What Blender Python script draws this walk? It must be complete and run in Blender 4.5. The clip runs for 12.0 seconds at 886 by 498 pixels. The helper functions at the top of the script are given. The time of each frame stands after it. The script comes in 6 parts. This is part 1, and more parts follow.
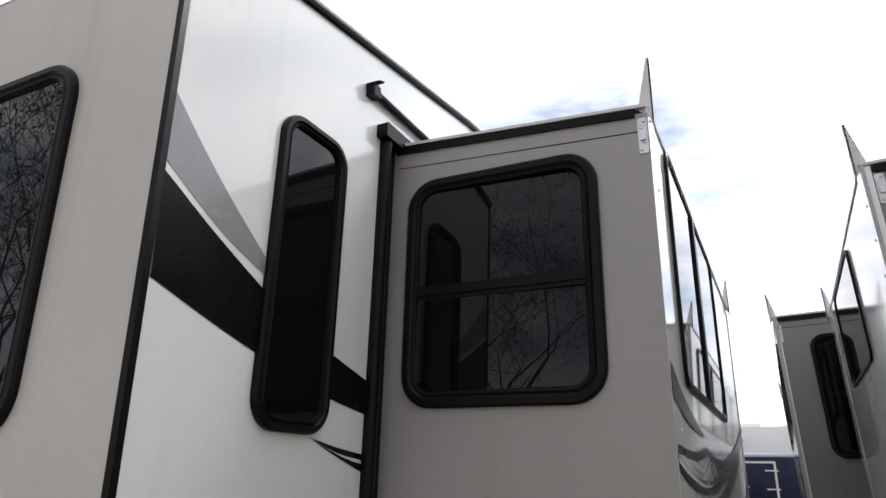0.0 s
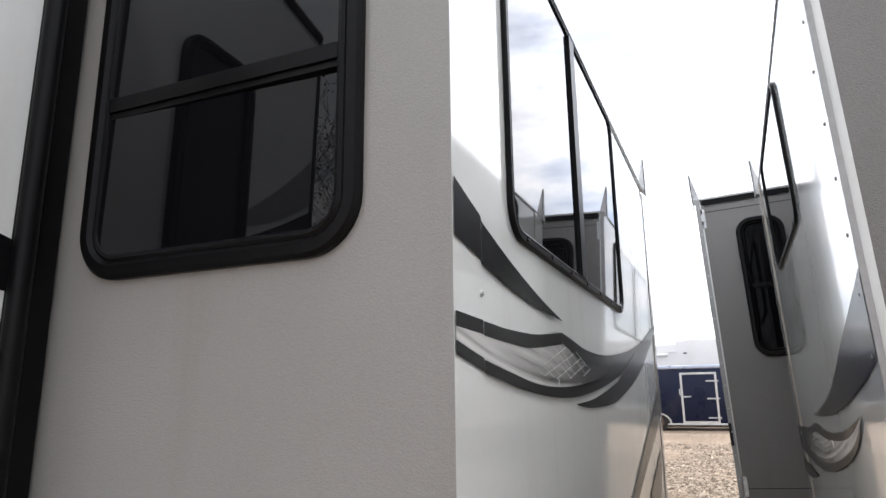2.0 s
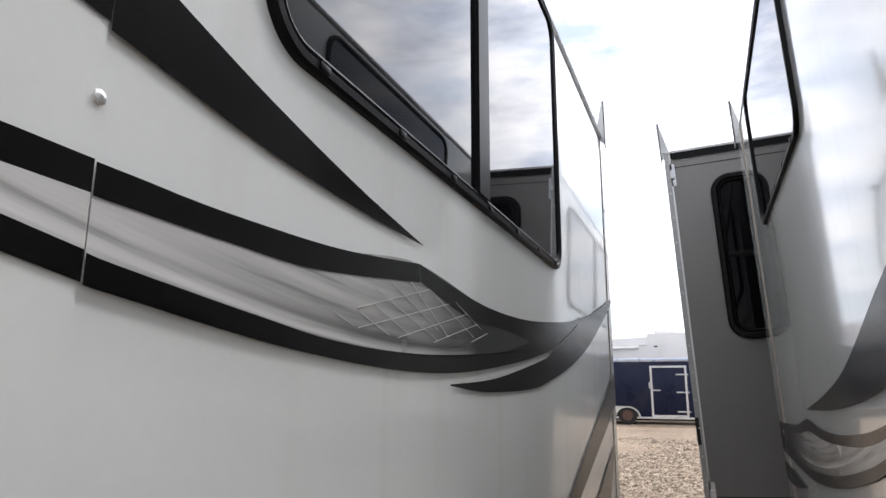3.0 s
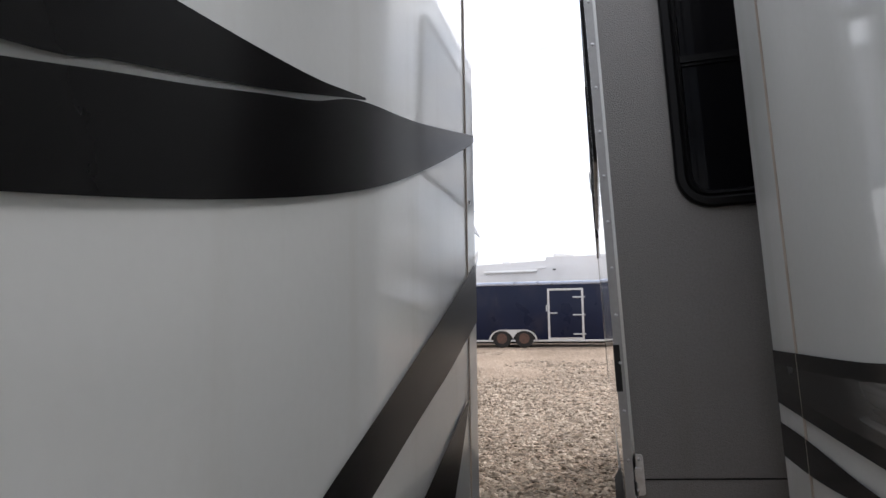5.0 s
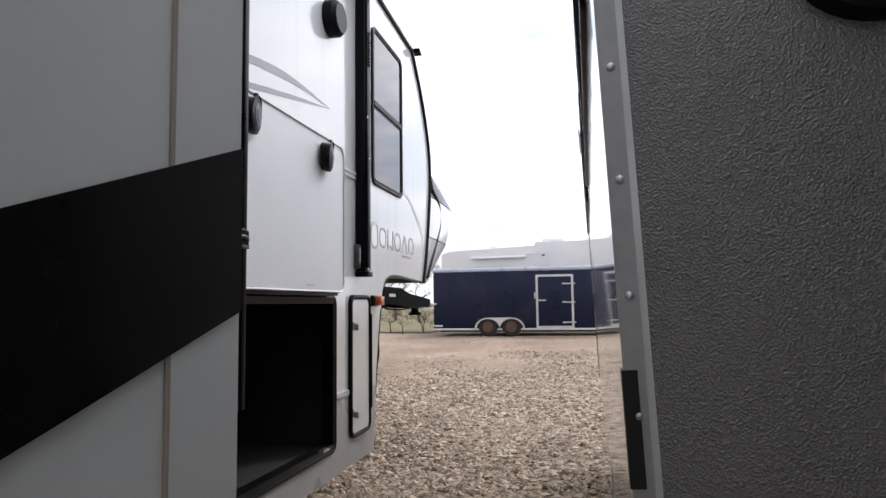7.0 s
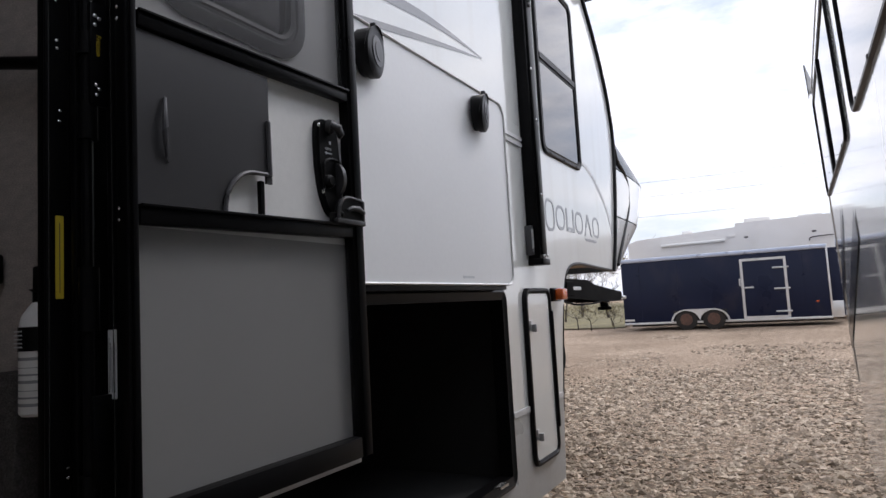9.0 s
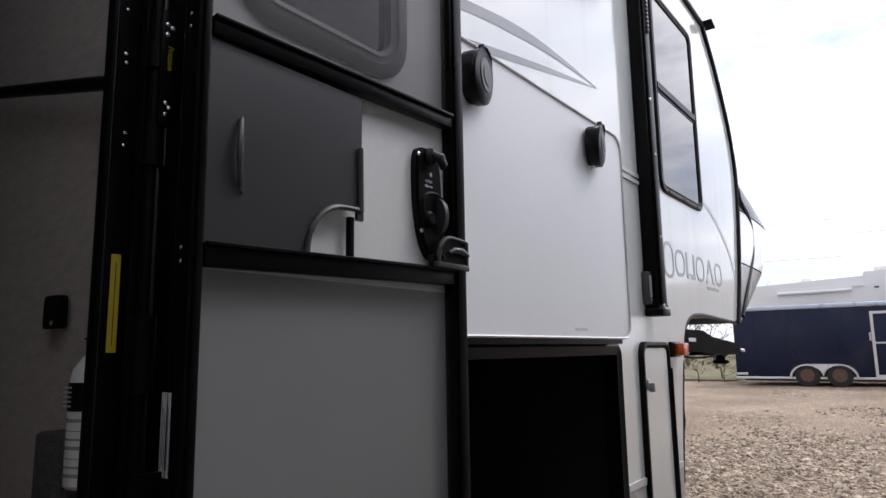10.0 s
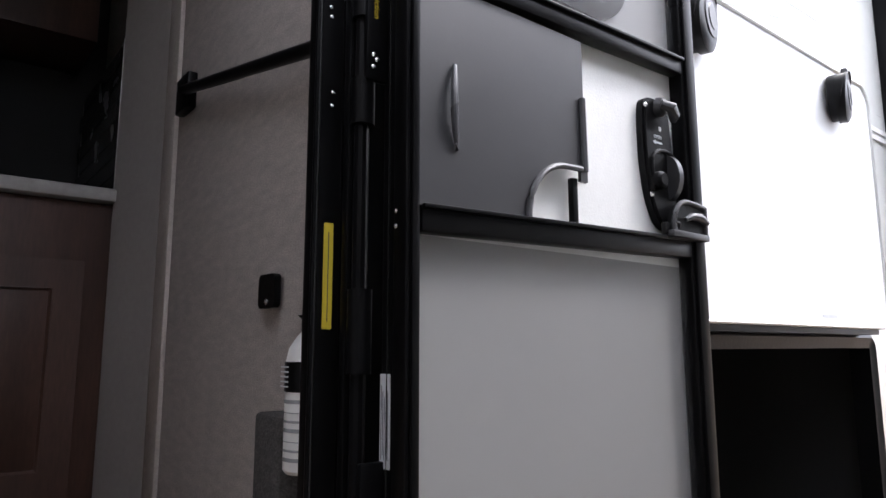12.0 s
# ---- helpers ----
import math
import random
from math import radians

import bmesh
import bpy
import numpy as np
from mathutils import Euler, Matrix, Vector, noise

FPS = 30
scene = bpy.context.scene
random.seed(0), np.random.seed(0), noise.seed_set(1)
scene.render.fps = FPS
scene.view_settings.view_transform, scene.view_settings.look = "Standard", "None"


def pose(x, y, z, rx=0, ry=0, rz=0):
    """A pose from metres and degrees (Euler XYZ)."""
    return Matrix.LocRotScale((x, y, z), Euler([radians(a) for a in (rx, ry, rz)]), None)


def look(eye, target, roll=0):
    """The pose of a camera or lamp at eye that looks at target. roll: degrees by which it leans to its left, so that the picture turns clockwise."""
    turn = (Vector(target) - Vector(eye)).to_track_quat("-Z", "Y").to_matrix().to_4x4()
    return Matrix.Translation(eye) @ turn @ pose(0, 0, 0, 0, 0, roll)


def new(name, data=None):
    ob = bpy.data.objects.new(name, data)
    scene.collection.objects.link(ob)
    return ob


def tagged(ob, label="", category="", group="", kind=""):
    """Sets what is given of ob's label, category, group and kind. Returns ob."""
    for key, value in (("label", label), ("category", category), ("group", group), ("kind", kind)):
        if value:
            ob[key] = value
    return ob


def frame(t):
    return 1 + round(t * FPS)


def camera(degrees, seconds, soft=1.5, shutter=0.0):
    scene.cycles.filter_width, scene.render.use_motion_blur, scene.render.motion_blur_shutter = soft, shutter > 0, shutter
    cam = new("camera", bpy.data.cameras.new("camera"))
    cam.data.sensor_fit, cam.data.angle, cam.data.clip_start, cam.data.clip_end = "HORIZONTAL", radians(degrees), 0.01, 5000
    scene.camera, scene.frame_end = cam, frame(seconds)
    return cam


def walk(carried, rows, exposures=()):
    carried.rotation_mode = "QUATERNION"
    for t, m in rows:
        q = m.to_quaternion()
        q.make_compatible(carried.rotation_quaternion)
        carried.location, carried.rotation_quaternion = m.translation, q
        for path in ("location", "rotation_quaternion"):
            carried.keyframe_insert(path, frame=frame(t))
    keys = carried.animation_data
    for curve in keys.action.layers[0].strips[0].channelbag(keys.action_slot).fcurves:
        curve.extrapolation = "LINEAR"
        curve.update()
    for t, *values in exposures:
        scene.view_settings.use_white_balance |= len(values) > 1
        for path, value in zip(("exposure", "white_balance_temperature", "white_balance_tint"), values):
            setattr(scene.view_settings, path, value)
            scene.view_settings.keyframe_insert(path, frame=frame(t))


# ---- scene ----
cam = camera(67.7, 12.0)
PATH = [
    (0, (-0.158, 0.722, 1.597), (-1.017, 2.405, 2.252), 1.4),
    (0.5, (-0.021, 0.943, 1.575), (-0.969, 2.591, 2.196), 1.8),
    (1, (0.062, 1.142, 1.549), (-0.917, 2.799, 2.092), -0.2),
    (1.5, (0.022, 1.444, 1.559), (-0.888, 3.146, 2.086), 0.9),
    (2, (-0.015, 1.772, 1.556), (-0.787, 3.562, 2.001), -0.7),
    (2.5, (0.033, 2.165, 1.531), (-0.784, 3.94, 1.958), 2.3),
    (3, (-0.016, 2.605, 1.529), (-0.728, 4.426, 1.947), 0.2),
    (5, (-0.118, 4.302, 1.487), (-0.571, 6.239, 1.69), -0.8),
    (5.5, (-0.099, 4.619, 1.496), (-0.573, 6.558, 1.632), -2.3),
    (6, (-0.127, 4.931, 1.481), (-0.631, 6.859, 1.643), -1.3),
    (6.5, (-0.114, 5.261, 1.474), (-0.611, 7.187, 1.679), -0.6),
    (7, (-0.116, 5.516, 1.477), (-0.545, 7.462, 1.642), -0.7),
    (9, (-0.33, 6.237, 1.466), (-1.27, 7.993, 1.642), -3.2),
    (9.5, (-0.375, 6.371, 1.5), (-1.449, 8.031, 1.801), 0.7),
    (10, (-0.472, 6.417, 1.508), (-1.646, 8.008, 1.814), -0.9),
    (10.5, (-0.537, 6.438, 1.527), (-1.853, 7.907, 1.862), -2.4),
    (11, (-0.565, 6.466, 1.515), (-1.904, 7.922, 1.807), -2.0),
    (11.5, (-0.593, 6.481, 1.529), (-2.015, 7.847, 1.86), -0.4),
    (12, (-0.629, 6.476, 1.492), (-2.182, 7.701, 1.784), -0.1),
]
EXPOSURES = [(t, stops, 6440 - 16 * t, 12.5 + 0.4 * t) for t, stops in (
    (0, 0.2), (0.5, 0.36), (1, 0.64), (1.5, 0.79), (2, 0.84), (2.5, 0.62), (3, 0.58), (5, 0.47), (5.5, 0.52), (6, 0.55), (7, 0.32), (9, 0.08), (10, 0.22), (11, 0.95), (11.5, 1.28), (12, 1.77))]
walk(cam, [(t, look(eye, target, roll)) for t, eye, target, roll in PATH], EXPOSURES)

# ---- light ----
SUN_EL, SUN_AZ = radians(52), radians(35)   # azimuth from +y towards +x
world = bpy.data.worlds.new("sky")
scene.world = world
world.use_nodes = True
wn, wl = world.node_tree.nodes, world.node_tree.links
wn.clear()
w_out = wn.new("ShaderNodeOutputWorld")
w_bg = wn.new("ShaderNodeBackground")
w_sky = wn.new("ShaderNodeTexSky")
w_sky.sky_type = "NISHITA"
w_sky.sun_disc = False
w_sky.sun_elevation = SUN_EL
w_sky.sun_rotation = SUN_AZ
w_gain = wn.new("ShaderNodeVectorMath")
w_gain.operation = "SCALE"
w_gain.inputs["Scale"].default_value = 0.11
w_co = wn.new("ShaderNodeTexCoord")
w_map = wn.new("ShaderNodeMapping")
w_map.inputs["Scale"].default_value = (1.6, 1.6, 5.0)
w_noise = wn.new("ShaderNodeTexNoise")
w_noise.inputs["Scale"].default_value = 1.9
w_noise.inputs["Detail"].default_value = 9.0
w_noise.inputs["Roughness"].default_value = 0.58
w_ramp = wn.new("ShaderNodeValToRGB")
w_ramp.color_ramp.elements[0].position = 0.30
w_ramp.color_ramp.elements[0].color = (0.22, 0.22, 0.22, 1)
w_ramp.color_ramp.elements[1].position = 0.52
w_noise2 = wn.new("ShaderNodeTexNoise")
w_noise2.inputs["Scale"].default_value = 4.5
w_noise2.inputs["Detail"].default_value = 6.0
w_shade = wn.new("ShaderNodeValToRGB")
w_shade.color_ramp.elements[0].position = 0.3
w_shade.color_ramp.elements[0].color = (0.62, 0.69, 0.79, 1)
w_shade.color_ramp.elements[1].position = 0.62
w_shade.color_ramp.elements[1].color = (1.0, 1.0, 1.0, 1)
w_cl = wn.new("ShaderNodeVectorMath")
w_cl.operation = "SCALE"
# thin overcast: the cloud is brightest round the hidden sun
sun_dir = (math.sin(SUN_AZ) * math.cos(SUN_EL), math.cos(SUN_AZ) * math.cos(SUN_EL), math.sin(SUN_EL))
w_dot = wn.new("ShaderNodeVectorMath")
w_dot.operation = "DOT_PRODUCT"
w_dot.inputs[1].default_value = sun_dir
w_pos = wn.new("ShaderNodeMath")
w_pos.operation = "MAXIMUM"
w_pos.inputs[1].default_value = 0.0
w_pow = wn.new("ShaderNodeMath")
w_pow.operation = "POWER"
w_pow.inputs[1].default_value = 3.5
w_glow = wn.new("ShaderNodeMath")
w_glow.operation = "MULTIPLY_ADD"
w_glow.inputs[1].default_value = 1.7
w_glow.inputs[2].default_value = 1.08
w_mix = wn.new("ShaderNodeMixRGB")
wl.new(w_co.outputs["Generated"], w_map.inputs["Vector"])
wl.new(w_map.outputs[0], w_noise.inputs["Vector"])
wl.new(w_map.outputs[0], w_noise2.inputs["Vector"])
wl.new(w_noise.outputs[0], w_ramp.inputs[0])
wl.new(w_noise2.outputs[0], w_shade.inputs[0])
wl.new(w_shade.outputs[0], w_cl.inputs[0])
wl.new(w_co.outputs["Generated"], w_dot.inputs[0])
wl.new(w_dot.outputs["Value"], w_pos.inputs[0])
wl.new(w_pos.outputs[0], w_pow.inputs[0])
wl.new(w_pow.outputs[0], w_glow.inputs[0])
wl.new(w_glow.outputs[0], w_cl.inputs["Scale"])
wl.new(w_sky.outputs[0], w_gain.inputs[0])
wl.new(w_ramp.outputs[0], w_mix.inputs[0])
wl.new(w_gain.outputs[0], w_mix.inputs[1])
wl.new(w_cl.outputs[0], w_mix.inputs[2])
wl.new(w_mix.outputs[0], w_bg.inputs["Color"])
w_bg.inputs["Strength"].default_value = 1.0
wl.new(w_bg.outputs[0], w_out.inputs["Surface"])

sun = new("sun", bpy.data.lights.new("sun", "SUN"))
sun.data.energy, sun.data.angle, sun.data.color = 0.8, radians(10), (1.0, 0.96, 0.9)
sun_way = Vector((math.sin(SUN_AZ) * math.cos(SUN_EL), math.cos(SUN_AZ) * math.cos(SUN_EL), math.sin(SUN_EL)))
sun.matrix_world = look(sun_way * 50, (0, 0, 0))

# ---- materials ----


def mat(name, color, rough=0.5, metal=0.0, var=0.08, scale=3.0, bump=0.0, bump_scale=200.0, grain=0.04, grain_scale=60.0,
        coat=0.0, ior=1.5, stretch=(1, 1, 1), stain=None, pebble=False):
    """A surface with tone variation at two scales and fine relief."""
    m = bpy.data.materials.new(name)
    m.use_nodes = True
    n, l = m.node_tree.nodes, m.node_tree.links
    b = n["Principled BSDF"]
    b.inputs["Metallic"].default_value = metal
    b.inputs["IOR"].default_value = ior
    b.inputs["Coat Weight"].default_value = coat
    b.inputs["Coat Roughness"].default_value = 0.04
    co = n.new("ShaderNodeTexCoord")
    mp = n.new("ShaderNodeMapping")
    mp.inputs["Scale"].default_value = stretch
    l.new(co.outputs["Object"], mp.inputs["Vector"])
    n1 = n.new("ShaderNodeTexNoise")
    n1.inputs["Scale"].default_value = scale
    n1.inputs["Detail"].default_value = 5
    n2 = n.new("ShaderNodeTexNoise")
    n2.inputs["Scale"].default_value = grain_scale
    n2.inputs["Detail"].default_value = 3
    l.new(mp.outputs[0], n1.inputs["Vector"])
    l.new(mp.outputs[0], n2.inputs["Vector"])
    r1 = n.new("ShaderNodeMapRange")
    r1.inputs["From Min"].default_value, r1.inputs["From Max"].default_value = 0.3, 0.7
    r1.inputs["To Min"].default_value, r1.inputs["To Max"].default_value = 1 - var, 1 + var
    r2 = n.new("ShaderNodeMapRange")
    r2.inputs["From Min"].default_value, r2.inputs["From Max"].default_value = 0.3, 0.7
    r2.inputs["To Min"].default_value, r2.inputs["To Max"].default_value = 1 - grain, 1 + grain
    l.new(n1.outputs[0], r1.inputs["Value"])
    l.new(n2.outputs[0], r2.inputs["Value"])
    mul = n.new("ShaderNodeMath")
    mul.operation = "MULTIPLY"
    l.new(r1.outputs[0], mul.inputs[0])
    l.new(r2.outputs[0], mul.inputs[1])
    sc = n.new("ShaderNodeVectorMath")
    sc.operation = "SCALE"
    sc.inputs[0].default_value = color
    l.new(mul.outputs[0], sc.inputs["Scale"])
    last = sc.outputs[0]
    if stain:
        s_map = n.new("ShaderNodeMapping")
        s_map.inputs["Scale"].default_value = stain[1]
        l.new(co.outputs["Object"], s_map.inputs["Vector"])
        s_n = n.new("ShaderNodeTexNoise")
        s_n.inputs["Scale"].default_value = 1.0
        s_n.inputs["Detail"].default_value = 6
        l.new(s_map.outputs[0], s_n.inputs["Vector"])
        s_r = n.new("ShaderNodeMapRange")
        s_r.inputs["From Min"].default_value, s_r.inputs["From Max"].default_value = stain[2], stain[3]
        s_r.inputs["To Min"].default_value, s_r.inputs["To Max"].default_value = 0.0, stain[4]
        l.new(s_n.outputs[0], s_r.inputs["Value"])
        mx = n.new("ShaderNodeMixRGB")
        mx.inputs[2].default_value = (*stain[0], 1)
        l.new(s_r.outputs[0], mx.inputs[0])
        l.new(last, mx.inputs[1])
        last = mx.outputs[0]
    l.new(last, b.inputs["Base Color"])
    rr = n.new("ShaderNodeMapRange")
    rr.inputs["From Min"].default_value, rr.inputs["From Max"].default_value = 0.3, 0.7
    rr.inputs["To Min"].default_value, rr.inputs["To Max"].default_value = max(0.0, rough * 0.85), min(1.0, rough * 1.15)
    l.new(n1.outputs[0], rr.inputs["Value"])
    l.new(rr.outputs[0], b.inputs["Roughness"])
    if bump:
        n3 = n.new("ShaderNodeTexVoronoi" if pebble else "ShaderNodeTexNoise")
        n3.inputs["Scale"].default_value = bump_scale
        n3.inputs["Detail"].default_value = 0 if pebble else 2
        if pebble:
            n3.feature = "SMOOTH_F1"
            n3.inputs["Smoothness"].default_value = 0.5
        l.new(mp.outputs[0], n3.inputs["Vector"])
        bp = n.new("ShaderNodeBump")
        bp.inputs["Strength"].default_value = min(1.0, bump)
        bp.inputs["Distance"].default_value = 0.004
        l.new(n3.outputs[0], bp.inputs["Height"])
        l.new(bp.outputs[0], b.inputs["Normal"])
    return m


STREAK = ((0.50, 0.46, 0.38), (9, 9, 0.7), 0.55, 0.78, 0.22)
GELCOAT = mat("white_gelcoat", (0.70, 0.715, 0.695), 0.14, var=0.02, grain=0.01, scale=1.2, bump=0.035, bump_scale=3.0, coat=0.6, stain=STREAK)
FASCIA = mat("white_fascia", (0.76, 0.775, 0.755), 0.12, var=0.02, grain=0.01, bump=0.05, bump_scale=2.2, coat=0.7, stain=STREAK)
# white gelcoat toned down for the shaded rear, plus streaks
REAR_SHADED = mat("shaded_rear_fiberglass", (0.50, 0.495, 0.465), 0.32, var=0.03, grain=0.02, stain=((0.38, 0.34, 0.27), (10, 10, 0.5), 0.52, 0.75, 0.35))
FILON = mat("pebbled_grey_panel", (0.305, 0.297, 0.283), 0.34, var=0.03, grain=0.035, grain_scale=140, bump=0.25, bump_scale=240, stain=((0.20, 0.17, 0.13), (7, 7, 0.6), 0.58, 0.8, 0.25))
FILON_PEBBLE = mat("coarse_pebbled_grey_panel", (0.205, 0.197, 0.187), 0.22, var=0.03, grain=0.06, grain_scale=140, ior=1.7, bump=0.5, bump_scale=350, pebble=True, stain=((0.15, 0.13, 0.10), (7, 7, 0.6), 0.58, 0.8, 0.25))
SKIRT_GREY = mat("grey_skirt", (0.42, 0.42, 0.41), 0.3, var=0.05, stain=((0.25, 0.22, 0.18), (3, 3, 3), 0.5, 0.75, 0.4))
BLACK_TRIM = mat("black_plastic_trim", (0.005, 0.005, 0.0054), 0.34, ior=1.22, var=0.25, grain=0.15, bump=0.08, bump_scale=90)
BLACK_METAL = mat("black_painted_aluminium", (0.004, 0.004, 0.0044), 0.32, var=0.2, grain=0.1, ior=1.19)
BLACK_STEEL = mat("black_hitch_steel", (0.006, 0.006, 0.006), 0.65, var=0.3, grain=0.2, ior=1.08)
BLACK_VINYL = mat("black_vinyl_decal", (0.006, 0.006, 0.0065), 0.17, var=0.2, grain=0.1, ior=1.24)
GREY_VINYL = mat("charcoal_vinyl_decal", (0.007, 0.0068, 0.007), 0.17, var=0.25, scale=1.5, ior=1.24)
SILVER_VINYL = mat("silver_vinyl_decal", (0.22, 0.22, 0.225), 0.25, var=0.15, scale=1.5, coat=0.3)
LETTER_GREY = mat("grey_lettering", (0.33, 0.34, 0.35), 0.25, var=0.05)
LINE_VINYL = mat("pale_line_decal", (0.5, 0.5, 0.49), 0.3, var=0.1)
TINTED = mat("tinted_window_glass", (0.006, 0.006, 0.007), 0.012, var=0.0, grain=0.0, ior=1.5, coat=0.2, bump=0.012, bump_scale=1.6)
DARK_GLASS = mat("dark_window_glass", (0.004, 0.004, 0.005), 0.012, var=0.0, grain=0.0, ior=1.32, bump=0.004, bump_scale=1.6)
BLACK_GLASS = mat("near_black_window_glass", (0.004, 0.004, 0.005), 0.012, var=0.0, grain=0.0, ior=1.16, bump=0.004, bump_scale=1.6)
GALV = mat("galvanised_steel", (0.55, 0.56, 0.57), 0.38, metal=0.9, var=0.15, scale=30)
ALU = mat("aluminium_trim", (0.62, 0.62, 0.61), 0.35, metal=0.6, var=0.08)
# aluminium taken darker because the corner trim stands in shade
SHADED_ALU = mat("shaded_aluminium_trim", (0.38, 0.38, 0.375), 0.45, metal=0.4, var=0.1, grain=0.05)
GUTTER = mat("white_gutter", (0.6, 0.6, 0.6), 0.35, var=0.06)
RUBBER = mat("black_rubber", (0.012, 0.012, 0.012), 0.7, var=0.2)
DOOR_WHITE = mat("white_pebbled_door_skin", (0.72, 0.72, 0.70), 0.38, var=0.02, grain=0.02, bump=0.14, bump_scale=260)
BAG_WHITE = mat("white_hatch_lining", (0.83, 0.84, 0.845), 0.4, var=0.015, grain=0.01, bump=0.05, bump_scale=40)
CHARCOAL = mat("charcoal_plastic", (0.027, 0.027, 0.029), 0.40, var=0.06, grain=0.03, bump=0.02, bump_scale=400)
CHARCOAL_LIP = mat("charcoal_plastic_lip", (0.06, 0.06, 0.064), 0.3, var=0.08)
FABRIC = mat("grey_wallboard", (0.42, 0.378, 0.35), 0.75, var=0.13, scale=22, grain=0.22, grain_scale=170, stretch=(1, 1, 3))
# wallboard toned down to carry the shade of the return and ceiling
FABRIC_SHADED = mat("shaded_wallboard", (0.34, 0.315, 0.295), 0.6, var=0.05)
PALE_TRIM = mat("pale_edge_moulding", (0.52, 0.47, 0.43), 0.5, var=0.05, grain=0.08, grain_scale=90)
WOOD = mat("dark_cherry_wood", (0.055, 0.027, 0.019), 0.42, var=0.3, scale=4, grain=0.15, stretch=(3, 3, 0.4))
TILE = mat("dark_brick_tile", (0.05, 0.048, 0.05), 0.25, var=0.2, scale=9)
GROUT = mat("grout", (0.13, 0.12, 0.115), 0.8)
COUNTER = mat("pale_countertop", (0.37, 0.355, 0.34), 0.35, var=0.1, scale=40)
CARPET = mat("grey_carpet", (0.07, 0.065, 0.062), 0.95, var=0.3, scale=60, grain=0.4, grain_scale=300, bump=0.9, bump_scale=300)
VINYL_FLOOR = mat("vinyl_floor", (0.2, 0.15, 0.11), 0.5, var=0.2)
DARK_BOARD = mat("near_black_board", (0.02, 0.02, 0.02), 0.8, var=0.2)
WHITE_PAINT = mat("white_enamel", (0.78, 0.78, 0.76), 0.3, var=0.03)
YELLOW = mat("yellow_label", (0.55, 0.42, 0.03), 0.5, var=0.05)
PAPER = mat("white_label", (0.62, 0.64, 0.66), 0.5, var=0.06)
INK = mat("label_ink", (0.05, 0.05, 0.06), 0.6)
SCREW = mat("bright_screw", (0.75, 0.75, 0.74), 0.25, metal=0.9, var=0.1)
AMBER = mat("amber_lens", (0.62, 0.11, 0.015), 0.2, var=0.1, coat=0.5)
NAVY = mat("navy_trailer_skin", (0.008, 0.012, 0.033), 0.30, ior=1.28, var=0.1, scale=1.2, stain=((0.12, 0.10, 0.09), (1.5, 1.5, 1.0), 0.55, 0.8, 0.15))
NAVY_TOP = mat("pale_blue_roof_rail", (0.42, 0.47, 0.58), 0.3, metal=0.3, var=0.1)
TYRE = mat("dusty_tyre", (0.020, 0.018, 0.016), 0.85, var=0.35, scale=8, grain=0.2)
RUST = mat("rusty_wheel", (0.10, 0.052, 0.036), 0.75, var=0.4, scale=12)
OLD_WHITE = mat("chalky_white_camper", (0.82, 0.81, 0.79), 0.4, var=0.03, scale=0.8, stain=((0.45, 0.42, 0.38), (0.8, 0.8, 0.4), 0.55, 0.8, 0.22))
BARK = mat("grey_bark", (0.07, 0.058, 0.048), 0.9, var=0.35, scale=12, bump=0.6, bump_scale=40)
BUD = mat("budding_twigs", (0.20, 0.17, 0.08), 0.8, var=0.4, scale=3)
PLYWOOD = mat("plywood_underside", (0.32, 0.24, 0.15), 0.8, var=0.15, scale=5, stretch=(4, 0.6, 1))
CAULK = mat("yellowed_caulk", (0.36, 0.31, 0.26), 0.6, var=0.15)
STONE = mat("limestone_gravel", (0.53, 0.41, 0.31), 0.9, var=0.2, scale=7, grain=0.3, grain_scale=110, bump=0.3, bump_scale=90)




